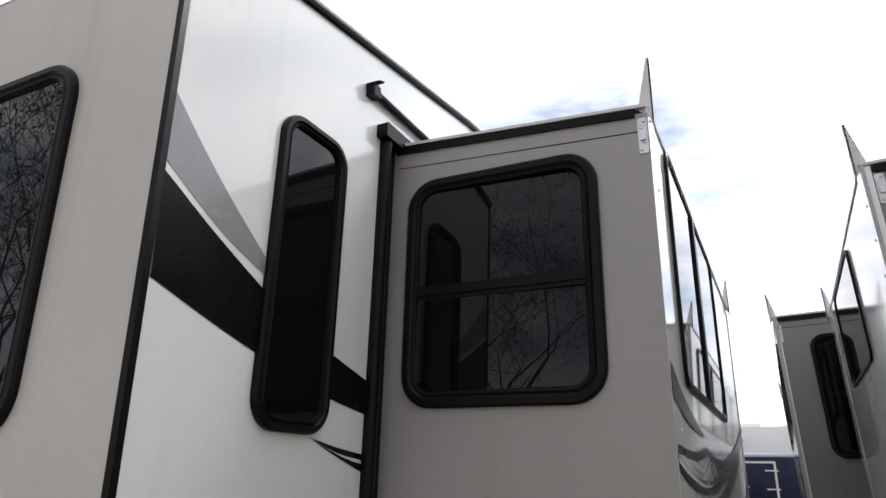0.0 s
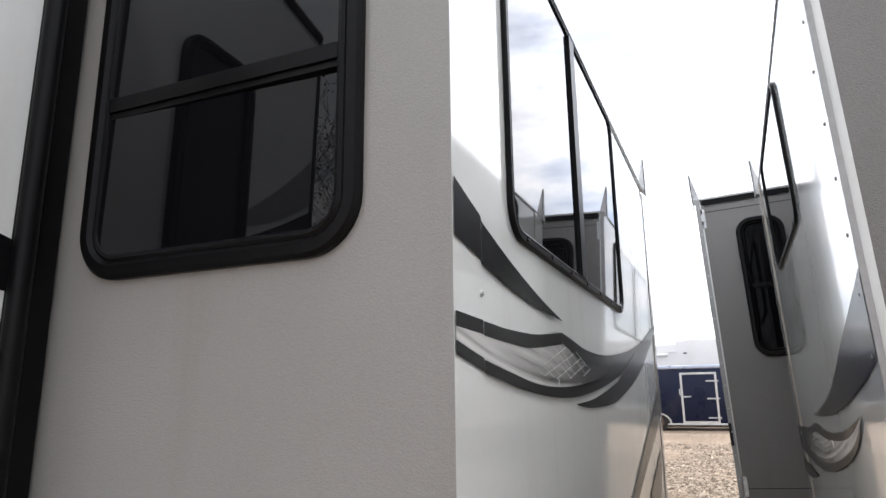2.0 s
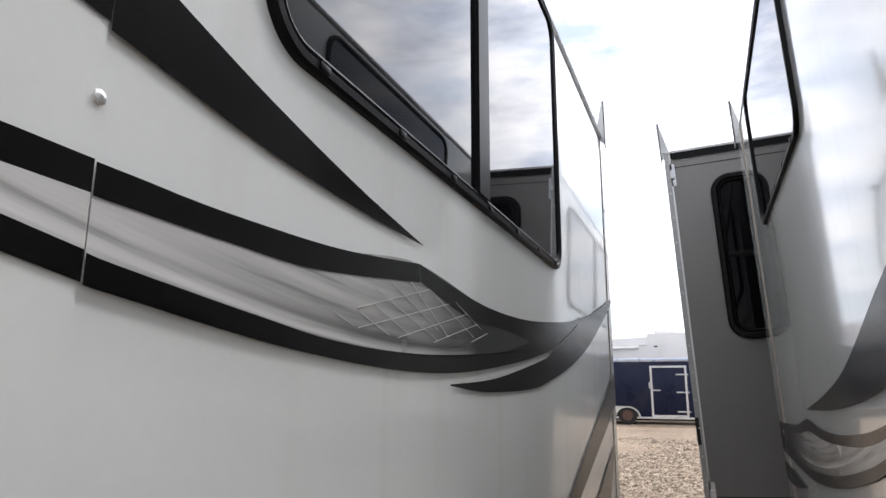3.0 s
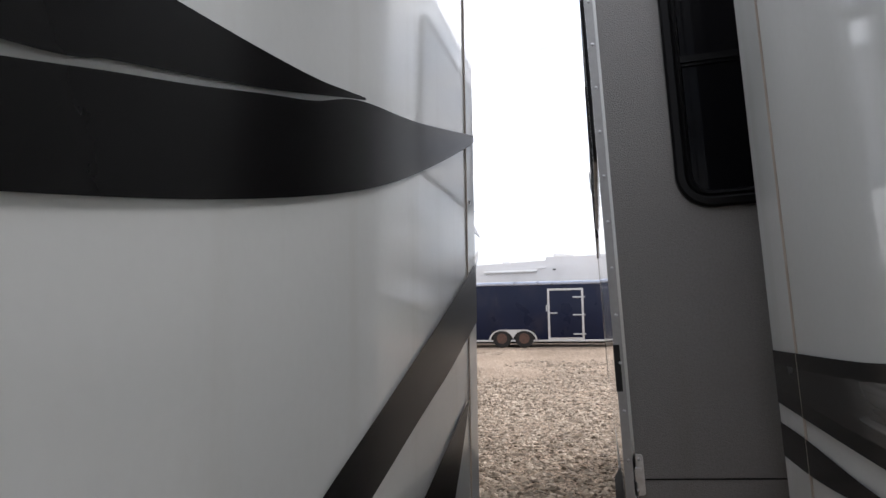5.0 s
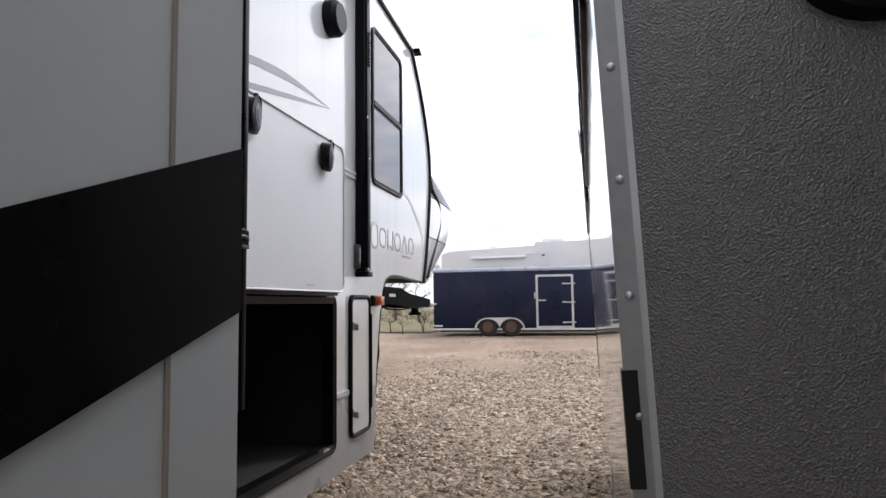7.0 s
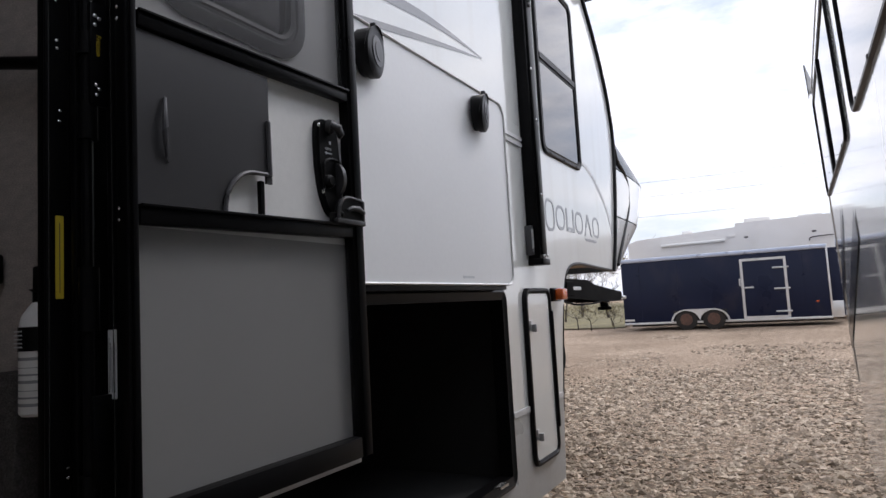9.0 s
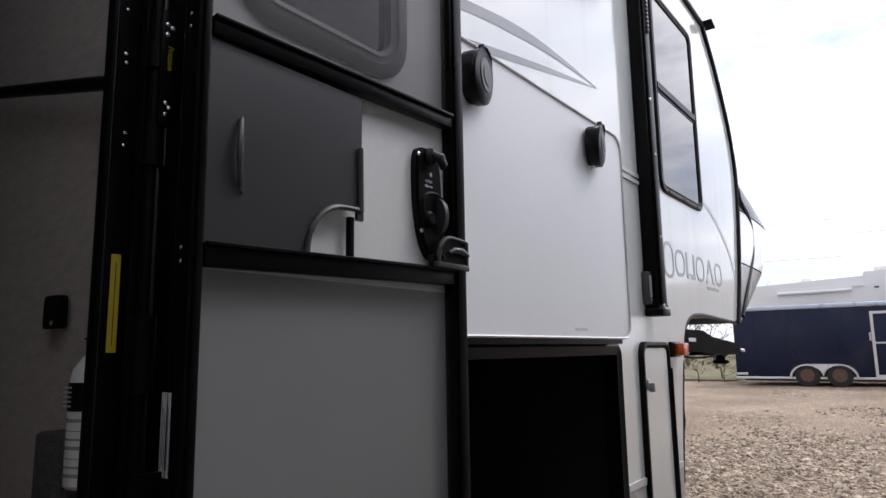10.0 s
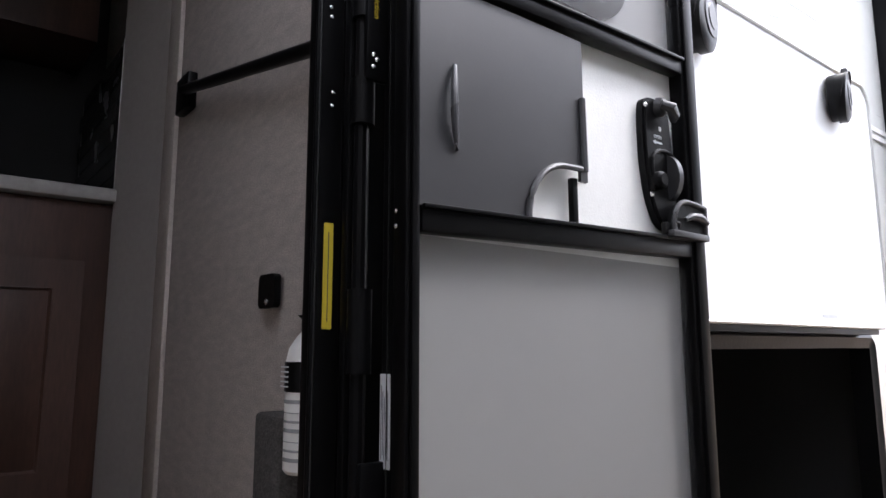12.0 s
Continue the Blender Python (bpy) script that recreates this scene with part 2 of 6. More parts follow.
def net_print(name, y_mid, y_light, y_dark, z_low, curve):
    """Printed hammock: long folds that follow its sag, a pale hem and a dark gathered end."""
    m = mat(name, (0.42, 0.415, 0.405), 0.24, var=0.05, grain=0.03)
    n, l = m.node_tree.nodes, m.node_tree.links

    def op(kind, a, b):
        q = n.new("ShaderNodeMath")
        q.operation = kind
        for i, v in enumerate((a, b)):
            if isinstance(v, (int, float)):
                q.inputs[i].default_value = v
            else:
                l.new(v, q.inputs[i])
        return q.outputs[0]

    def ramp(src, stops):
        r = n.new("ShaderNodeValToRGB")
        r.color_ramp.interpolation = "EASE"
        e = r.color_ramp.elements
        while len(e) < len(stops):
            e.new(0.5)
        for q, (p, v) in zip(e, stops):
            q.position, q.color = p, (v, v, v, 1)
        l.new(src, r.inputs[0])
        return r.outputs[0]

    sep = n.new("ShaderNodeSeparateXYZ")
    co = n.new("ShaderNodeTexCoord")
    l.new(co.outputs["Object"], sep.inputs[0])
    yy = op("SUBTRACT", sep.outputs[1], y_mid)
    v = op("SUBTRACT", op("SUBTRACT", sep.outputs[2], z_low), op("MULTIPLY", op("MULTIPLY", yy, yy), curve))
    cmb = n.new("ShaderNodeCombineXYZ")
    l.new(op("MULTIPLY", sep.outputs[1], 1.7), cmb.inputs[0])
    l.new(op("MULTIPLY", v, 42.0), cmb.inputs[1])
    nz = n.new("ShaderNodeTexNoise")
    nz.inputs["Scale"].default_value = 1.6
    nz.inputs["Detail"].default_value = 3
    l.new(cmb.outputs[0], nz.inputs["Vector"])
    folds = ramp(nz.outputs[0], [(0.30, 0.55), (0.50, 0.95), (0.72, 1.15)])
    along = op("DIVIDE", op("SUBTRACT", sep.outputs[1], y_light), y_dark - y_light)
    fade = ramp(along, [(0.0, 1.12), (0.35, 0.85), (0.68, 0.55), (0.86, 0.22), (1.0, 0.02)])
    hem = ramp(op("DIVIDE", v, 0.12), [(0.19, 0.35), (0.235, 1.35), (0.30, 0.95), (0.35, 0.42), (0.47, 0.72), (0.70, 1.0)])
    weight = ramp(along, [(0.05, 0.15), (0.45, 1.0)])
    hem_w = op("ADD", op("MULTIPLY", op("SUBTRACT", hem, 1.0), weight), 1.0)
    tone = op("MULTIPLY", op("MULTIPLY", folds, fade), hem_w)
    sc = n.new("ShaderNodeVectorMath")
    sc.operation = "SCALE"
    sc.inputs[0].default_value = (0.62, 0.615, 0.60)
    l.new(tone, sc.inputs["Scale"])
    l.new(sc.outputs[0], n["Principled BSDF"].inputs["Base Color"])
    return m


HAMMOCK_NEAR = net_print("printed_hammock_near", 3.55, 2.82, 3.94, 1.559, 0.1475)
HAMMOCK_FAR = net_print("printed_hammock_far", 5.2, 4.1, 5.6, 1.262, 0.115)

# insect screen: half open mesh
SCREEN = bpy.data.materials.new("insect_screen")
SCREEN.use_nodes = True
sn, sl = SCREEN.node_tree.nodes, SCREEN.node_tree.links
s_tr = sn.new("ShaderNodeBsdfTransparent")
s_mx = sn.new("ShaderNodeMixShader")
s_mx.inputs[0].default_value = 0.47
sn["Principled BSDF"].inputs["Base Color"].default_value = (0.02, 0.02, 0.021, 1)
sn["Principled BSDF"].inputs["Roughness"].default_value = 0.5
sl.new(s_tr.outputs[0], s_mx.inputs[1])
sl.new(sn["Principled BSDF"].outputs[0], s_mx.inputs[2])
sl.new(s_mx.outputs[0], sn["Material Output"].inputs["Surface"])

# loose limestone ground
GRAVEL = bpy.data.materials.new("gravel_ground")
GRAVEL.use_nodes = True
gn, gl = GRAVEL.node_tree.nodes, GRAVEL.node_tree.links
g_b = gn["Principled BSDF"]
g_b.inputs["Roughness"].default_value = 0.93
g_co = gn.new("ShaderNodeTexCoord")
g_v = gn.new("ShaderNodeTexVoronoi")
g_v.inputs["Scale"].default_value = 44
g_v2 = gn.new("ShaderNodeTexVoronoi")
g_v2.inputs["Scale"].default_value = 19
g_n = gn.new("ShaderNodeTexNoise")
g_n.inputs["Scale"].default_value = 0.45
g_n.inputs["Detail"].default_value = 8
g_r = gn.new("ShaderNodeValToRGB")
g_r.color_ramp.elements[0].color = (0.17, 0.125, 0.086, 1)
g_r.color_ramp.elements[1].color = (0.66, 0.52, 0.39, 1)
g_sep = gn.new("ShaderNodeSeparateColor")
g_r2 = gn.new("ShaderNodeValToRGB")
g_r2.color_ramp.elements[0].position, g_r2.color_ramp.elements[1].position = 0.3, 0.7
g_r2.color_ramp.elements[0].color = (0.72, 0.68, 0.63, 1)
g_r2.color_ramp.elements[1].color = (1.1, 1.07, 1.04, 1)
g_m = gn.new("ShaderNodeMixRGB")
g_m.blend_type = "MULTIPLY"
g_m.inputs[0].default_value = 1.0
g_add = gn.new("ShaderNodeMath")
g_add.operation = "ADD"
g_bump = gn.new("ShaderNodeBump")
g_bump.inputs["Strength"].default_value = 0.9
g_bump.inputs["Distance"].default_value = 0.03
g_bump.invert = True
for node in (g_v, g_v2, g_n):
    gl.new(g_co.outputs["Object"], node.inputs["Vector"])
gl.new(g_v.outputs["Color"], g_sep.inputs[0])
gl.new(g_sep.outputs[0], g_r.inputs[0])
gl.new(g_n.outputs[0], g_r2.inputs[0])
gl.new(g_r.outputs[0], g_m.inputs[1])
gl.new(g_r2.outputs[0], g_m.inputs[2])
gl.new(g_v.outputs["Distance"], g_add.inputs[0])
gl.new(g_v2.outputs["Distance"], g_add.inputs[1])
gl.new(g_add.outputs[0], g_bump.inputs["Height"])
gl.new(g_bump.outputs[0], g_b.inputs["Normal"])
gl.new(g_m.outputs[0], g_b.inputs["Base Color"])
GRASS = mat("dry_spring_grass", (0.17, 0.145, 0.068), 0.95, var=0.35, scale=1.5, grain=0.3, grain_scale=30, bump=0.8, bump_scale=60)

# ---- mesh helpers ----


def thing(name, base, label, category, m=None, group="", kind=""):
    """An empty at a thing's base; its parts keep world coordinates, set over by m."""
    ob = new(name)
    ob.empty_display_size = 0.1
    ob.matrix_world = (m or Matrix()) @ Matrix.Translation(base)
    ob["base"] = list(base)
    return tagged(ob, label, category, group, kind)


def part(name, bm, material, parent, label="", smooth=False):
    me = bpy.data.meshes.new(name)
    bmesh.ops.recalc_face_normals(bm, faces=bm.faces)
    bm.to_mesh(me)
    bm.free()
    if smooth:
        me.polygons.foreach_set("use_smooth", [True] * len(me.polygons))
        me.set_sharp_from_angle(angle=radians(35))
    me.materials.append(material)
    ob = new(name, me)
    while parent and parent.parent and parent.parent.parent:
        parent = parent.parent      # thing > part > sub-part, no deeper
    if parent:
        ob.parent = parent
        if parent.type == "EMPTY":
            ob.matrix_parent_inverse = Matrix.Translation(parent["base"]).inverted()
    return tagged(ob, label)


def box(bm, x0, x1, y0, y1, z0, z1, bevel=0.0):
    r = bmesh.ops.create_cube(bm, size=1.0, matrix=Matrix.Translation(((x0 + x1) / 2, (y0 + y1) / 2, (z0 + z1) / 2)) @ Matrix.Diagonal((abs(x1 - x0), abs(y1 - y0), abs(z1 - z0), 1)))
    if bevel:
        es = {e for v in r["verts"] for e in v.link_edges}
        bmesh.ops.bevel(bm, geom=list(es), offset=bevel, segments=2, affect="EDGES", profile=0.5)
    return bm


def boxed(name, ext, material, parent, label="", bevel=0.002):
    return part(name, box(bmesh.new(), *ext, bevel), material, parent, label, smooth=bevel > 0)


def on_x(c, s=1):
    """Wall at x = c whose outside faces s: takes along y, up z and proud d."""
    return lambda u, v, d=0.0: (c + s * d, u, v)


def on_y(c, s=-1):
    return lambda u, v, d=0.0: (u, c + s * d, v)


def rrect(u0, u1, v0, v1, r, n=7):
    pts = []
    rs = r if isinstance(r, (tuple, list)) else (r, r, r, r)
    for (cu, cv, a, q) in ((u1, v1, 0, rs[0]), (u0, v1, 90, rs[1]), (u0, v0, 180, rs[2]), (u1, v0, 270, rs[3])):
        cu += -q if cu == u1 else q
        cv += -q if cv == v1 else q
        for i in range(n + 1):
            t = radians(a + 90 * i / n)
            pts.append((cu + q * math.cos(t), cv + q * math.sin(t)))
    return pts


def slab(bm, pts, w, d0, d1):
    """An outline on a wall, given depth from d0 to d1."""
    a = [bm.verts.new(w(u, v, d0)) for u, v in pts]
    b = [bm.verts.new(w(u, v, d1)) for u, v in pts]
    bm.faces.new(a)
    bm.faces.new(b)
    for i in range(len(pts)):
        j = (i + 1) % len(pts)
        bm.faces.new((a[i], a[j], b[j], b[i]))
    return bm


def ring(bm, u0, u1, v0, v1, r, fw, w, prof, n=8):
    """A rounded frame: prof lists (how far in across the frame's width 0..1, proud)."""
    loops = []
    rs = r if isinstance(r, (tuple, list)) else (r,) * 4
    for k, d in prof:
        i = k * fw
        loops.append([bm.verts.new(w(u, v, d)) for u, v in rrect(u0 + i, u1 - i, v0 + i, v1 - i, [max(q - i, 0.004) for q in rs], n)])
    for a, b in zip(loops, loops[1:]):
        m = len(a)
        for i in range(m):
            j = (i + 1) % m
            bm.faces.new((a[i], a[j], b[j], b[i]))
    return bm


PROF = ((0, 0), (0, 0.014), (0.14, 0.022), (0.5, 0.023), (0.66, 0.015), (0.78, 0.02), (0.9, 0.018), (1.0, 0.006), (1.0, 0.0))


def window(parent, w, u0, u1, v0, v1, r, fw=0.045, bars=(), label="black-framed tinted window with rounded corners", clips=0, glass=None, flat=1.0, tilt=(0, 0)):
    """A clamp-ring window: frame, panes either side of the bars. flat: how proud the frame stands; tilt: degrees by which the glass turns about the upright and the level axis."""
    fr = part("window", ring(bmesh.new(), u0, u1, v0, v1, r, fw, w, [(k, d * flat) for k, d in PROF]), BLACK_TRIM, parent, label, smooth=True)
    ta, tb = math.tan(radians(tilt[0])), math.tan(radians(tilt[1]))

    def glazing(u, v, d=0.0):
        return w(u, v, d + (u - (u0 + u1) / 2) * ta + (v - (v0 + v1) / 2) * tb)
    iu0, iu1, iv0, iv1 = u0 + fw * 0.9, u1 - fw * 0.9, v0 + fw * 0.9, v1 - fw * 0.9
    rs = [max(q - fw * 0.9, 0.004) for q in (r if isinstance(r, (tuple, list)) else (r,) * 4)]
    part("pane", slab(bmesh.new(), rrect(iu0, iu1, iv0, iv1, rs), glazing, 0.001, 0.005), glass or TINTED, fr)
    for kind, p, bw in bars:
        bm = bmesh.new()
        if kind == "h":
            slab(bm, rrect(iu0, iu1, p - bw / 2, p + bw / 2, 0.003, 2), w, 0.0, 0.019 * max(flat, 0.8))
            slab(bm, rrect(iu0, iu1, p - bw * 0.95, p - bw / 2, 0.003, 2), w, 0.0, 0.012 * flat)
        else:
            slab(bm, rrect(p - bw / 2, p + bw / 2, iv0, iv1, 0.003, 2), w, 0.0, 0.019 * max(flat, 0.8))
        part("meeting_rail" if kind == "h" else "mullion", bm, BLACK_TRIM, fr)
    for i in range(clips):
        u = u0 + (i + 0.5) * (u1 - u0) / clips
        boxed("weep_cover", box_on(w, u - 0.012, u + 0.012, v0 + 0.006, v0 + 0.016, 0.012 * flat, 0.027 * flat), BLACK_METAL, fr, bevel=0.001)
    return fr


def box_on(w, u0, u1, v0, v1, d0, d1):
    a, b = w(u0, v0, d0), w(u1, v1, d1)
    return (min(a[0], b[0]), max(a[0], b[0]), min(a[1], b[1]), max(a[1], b[1]), min(a[2], b[2]), max(a[2], b[2]))


def panel(bm, w, u0, u1, v0, v1, thick, holes=(), top=None, cuts=(), lift=()):
    """A wall of real thickness with square openings through it; top(u) bends its upper edge."""
    us = sorted({u0, u1, *cuts, *[q for h in holes for q in h[:2]]})
    vs = sorted({v0, v1, *lift, *[q for h in holes for q in h[2:]]})
    f = {}

    def vert(i, j, d):
        if (i, j, d) not in f:
            v = vs[j]
            if top and j == len(vs) - 1:
                v = top(us[i])
            f[i, j, d] = bm.verts.new(w(us[i], v, d))
        return f[i, j, d]

    def solid(i, j):
        if not (0 <= i < len(us) - 1 and 0 <= j < len(vs) - 1):
            return False
        cu, cv = (us[i] + us[i + 1]) / 2, (vs[j] + vs[j + 1]) / 2
        return not any(h[0] < cu < h[1] and h[2] < cv < h[3] for h in holes)
    for i in range(len(us) - 1):
        for j in range(len(vs) - 1):
            if not solid(i, j):
                continue
            for d in (0.0, -thick):
                bm.faces.new([vert(a, b, d) for a, b in ((i, j), (i + 1, j), (i + 1, j + 1), (i, j + 1))])
            for (di, dj, e) in ((-1, 0, ((i, j), (i, j + 1))), (1, 0, ((i + 1, j), (i + 1, j + 1))), (0, -1, ((i, j), (i + 1, j))), (0, 1, ((i, j + 1), (i + 1, j + 1)))):
                if not solid(i + di, j + dj):
                    (a, b), (c, e2) = e
                    bm.faces.new((vert(a, b, 0.0), vert(c, e2, 0.0), vert(c, e2, -thick), vert(a, b, -thick)))
    return bm


def tube(bm, pts, r, n=10, cap=True):
    """A round bar along a line of points; r a radius or one for each point."""
    pts = [Vector(p) for p in pts]
    loops = []
    up = Vector((0, 0, 1))
    for i, p in enumerate(pts):
        t = (pts[min(i + 1, len(pts) - 1)] - pts[max(i - 1, 0)]).normalized()
        a = t.cross(up)
        if a.length < 0.3:
            a = t.cross(Vector((1, 0, 0)))
        a.normalize()
        b = t.cross(a)
        q = r[i] if isinstance(r, (list, tuple)) else r
        loops.append([bm.verts.new(p + q * (math.cos(2 * math.pi * k / n) * a + math.sin(2 * math.pi * k / n) * b)) for k in range(n)])
    for x, y in zip(loops, loops[1:]):
        for k in range(n):
            bm.faces.new((x[k], x[(k + 1) % n], y[(k + 1) % n], y[k]))
    if cap:
        bm.faces.new(loops[0])
        bm.faces.new(loops[-1])
    return bm


def spline(pts, n=6):
    """Points of a smooth line through pts."""
    out = []
    for i in range(len(pts) - 1):
        p0, p1, p2, p3 = (Vector(pts[max(i - 1, 0)]), Vector(pts[i]), Vector(pts[i + 1]), Vector(pts[min(i + 2, len(pts) - 1)]))
        for k in range(n):
            t = k / n
            out.append(tuple(0.5 * ((2 * p1) + (p2 - p0) * t + (2 * p0 - 5 * p1 + 4 * p2 - p3) * t * t + (3 * p1 - p0 - 3 * p2 + p3) * t ** 3)))
    return out + [tuple(pts[-1])]


def decal(name, parent, w, upper, lower, material, label="", proud=0.0015, n=6):
    """Cut vinyl between an upper and a lower line, both running the same way."""
    a, b = spline(upper, n), spline(lower, n)
    k = max(len(a), len(b)) * 2

    def at(line, s):
        q = s * (len(line) - 1)
        i = min(int(q), len(line) - 2)
        f = q - i
        return tuple(line[i][c] * (1 - f) + line[i + 1][c] * f for c in (0, 1))
    bm = bmesh.new()
    rows = []
    for i in range(k + 1):
        p, q = at(a, i / k), at(b, i / k)
        rows.append((bm.verts.new(w(*p, proud)), bm.verts.new(w(*q, proud))))
    for (p, q), (r, s) in zip(rows, rows[1:]):
        bm.faces.new((p, q, s, r))
    return part(name, bm, material, parent, label)


def screws(parent, w, uv, r=0.006, d=0.0, name="screw", material=None):
    for u, v in uv:
        bm = bmesh.new()
        c = Vector(w(u, v, d))
        nrm = (Vector(w(u, v, d + 1)) - c).normalized()
        bmesh.ops.create_uvsphere(bm, u_segments=8, v_segments=5, radius=r, matrix=Matrix.Translation(c) @ nrm.to_track_quat("Z", "Y").to_matrix().to_4x4() @ Matrix.Diagonal((1, 1, 0.55, 1)))
        part(name, bm, material or SCREW, parent, smooth=True)


def bracket(parent, w, u, v0, v1, sgn=1):
    """A galvanised corner plate with bolts."""
    bm = bmesh.new()
    slab(bm, rrect(u - 0.016, u + 0.016, v0, v1, 0.008, 3), w, 0.0, 0.004)
    slab(bm, rrect(u - 0.010, u + 0.010, (v0 + v1) / 2 - 0.02, (v0 + v1) / 2 + 0.02, 0.004, 3), w, 0.004, 0.012)
    b = part("corner_bracket", bm, GALV, parent, "galvanised steel corner bracket")
    screws(b, w, [(u - 0.006, v0 + 0.014), (u + 0.004, v0 + 0.042), (u - 0.005, v1 - 0.04), (u + 0.004, v1 - 0.014)], 0.006, 0.004, "bolt", GALV)
    return b

# ---- ground ----


def ground_z(x, y):
    t = min(max((y - 10.0) / 19.0, 0.0), 1.0)
    return 0.30 * t


gm = bmesh.new()
gx = [-600, -200, -80, -40, -20] + [-12 + i for i in range(21)] + [15, 25, 45, 90, 200, 600]
gy = [-600, -200, -80, -40, -20, -10, -5] + [i for i in range(0, 44)] + [50, 65, 90, 150, 300, 700]
gv = [[gm.verts.new((x, y, ground_z(x, y) + (0.02 * noise.noise((x * 0.6, y * 0.6, 0)) if abs(x) < 20 and y < 45 else 0))) for x in gx] for y in gy]
for r0, r1 in zip(gv, gv[1:]):
    for i in range(len(gx) - 1):
        gm.faces.new((r0[i], r0[i + 1], r1[i + 1], r1[i]))
ground = part("ground", gm, GRAVEL, None, smooth=True)
tagged(ground, "pale tan crushed limestone gravel lot", "ground", kind="structure")

# ---- left camper ----
SX, EY, FX, FY1 = -1.46, 2.82, -0.45, 6.10     # side wall, slide's end, slide's face, slide's far end
side, end, face = on_x(SX), on_y(EY), on_x(FX)
camper = thing("fifth_wheel_camper", (-2.68, 5.5, 0.0), "white fifth-wheel camper with black swooshes and slide-out run out", "camper")


def roof_z(y):
    if y < 3.6:
        return 3.09 + (y - 1.75) * 0.158
    return 3.382 + min(1.0, (y - 3.6) / 6.0) * 0.19


DOOR = (6.17, 6.945, 1.10, 2.95)
HATCH = (7.03, 8.86, 0.735, 1.52)
def side_raked(u, v, d=0.0):
    return (SX + d, u + ((2.80 - v) * 0.028 - 0.007 if u < 1.73 else 0.0), v)


bm = panel(bmesh.new(), side_raked, 1.722, 9.30, 0.58, 3.0, 0.05,
           holes=[(2.2, 2.43, 1.79, 2.62), (2.80, 6.08, 0.80, 2.86), DOOR, HATCH, (9.14, 9.30, 2.32, 2.321)],
           top=roof_z, cuts=[1.9, 2.2, 2.6, 3.0, 3.6, 5, 7.2])
part("side_wall", bm, GELCOAT, camper, "glossy white fibreglass side wall")
NOSE = [(9.30, 0.58), (9.53, 0.58), (9.55, 0.75), (9.64, 1.25), (9.70, 1.48), (9.76, 1.60), (9.86, 1.66), (10.05, 1.68), (10.82, 1.655),
        (10.93, 1.9), (11.03, 2.25), (11.08, 2.6), (11.03, 2.85), (10.90, 3.08), (10.72, 3.30), (10.50, 3.50), (10.25, 3.565), (9.30, roof_z(9.30))]
part("nose_side_wall", slab(bmesh.new(), NOSE, side, 0.0, -0.05), GELCOAT, camper, "white fibreglass overhang side wall")
part("lower_skirt", slab(bmesh.new(), [(6.9, 0.575), (9.525, 0.575), (9.572, 0.985), (8.9, 0.985), (8.9, 0.70), (6.9, 0.70)], side, 0.0008, 0.003), SKIRT_GREY, camper, "grey lower skirt")
part("moulding", slab(bmesh.new(), rrect(8.90, 9.56, 0.975, 1.0, 0.004, 2), side, 0.0, 0.008), GUTTER, camper, "grey belt moulding")
bm = bmesh.new()
slab(bm, rrect(8.86, 9.25, 2.215, 2.232, 0.004, 2), side, 0.0, 0.008)
slab(bm, rrect(8.86, 9.25, 2.245, 2.262, 0.004, 2), side, 0.0, 0.008)
part("moulding", bm, GUTTER, camper, "grey belt moulding")
# rear wall, roof, far side, floor and front; the rear leans out a little towards its top


def rear(u, v, d=0.0):
    return (u, 1.708 + (2.80 - v) * 0.028 - d, v)


part("rear_wall", panel(bmesh.new(), rear, -3.90, SX - 0.0165, 0.58, 3.09, 0.05, holes=[(-3.2, -1.99, 1.76, 2.72)]), REAR_SHADED, camper, "smooth off-white rear wall with its shade in the colour and faint streaks")
window(camper, rear, -3.35, -1.847, 1.657, 2.732, 0.13, 0.05, glass=DARK_GLASS)
part("corner_trim", slab(bmesh.new(), rrect(SX - 0.018, SX + 0.004, 0.58, 3.09, 0.004, 2), rear, -0.014, 0.006), BLACK_TRIM, camper, "black corner moulding", smooth=True)
part("far_wall", panel(bmesh.new(), on_x(-3.9, -1), 1.715, 10.8, 0.58, 3.0, 0.05, top=roof_z, cuts=[3.6, 7]), GELCOAT, camper)
bm = bmesh.new()
ry = [1.715, 2.2, 2.6, 3.0, 3.6, 5, 7, 9.3, 10.25]
lo = [[bm.verts.new((x, y, roof_z(y) + c)) for x, c in ((SX, 0.0), (-2.1, 0.03), (-2.68, 0.045), (-3.3, 0.03), (-3.9, 0.0))] for y in ry]
for a, b in zip(lo, lo[1:]):
    for i in range(4):
        bm.faces.new((a[i], a[i + 1], b[i + 1], b[i]))
part("roof", bm, WHITE_PAINT, camper, "white membrane roof", smooth=True)
boxed("floor_pan", (-3.85, SX - 0.05, 1.8, 6.94, 0.98, 1.06), VINYL_FLOOR, camper)
boxed("underbelly", (-3.9, SX - 0.06, 1.8, 9.45, 0.60, 0.66), DARK_BOARD, camper)
boxed("front_bulkhead", (-3.9, SX - 0.05, 9.36, 9.44, 0.62, 1.70), GELCOAT, camper)
boxed("overhang_floor", (-3.88, SX - 0.05, 9.44, 10.80, 1.69, 1.73), PLYWOOD, camper)
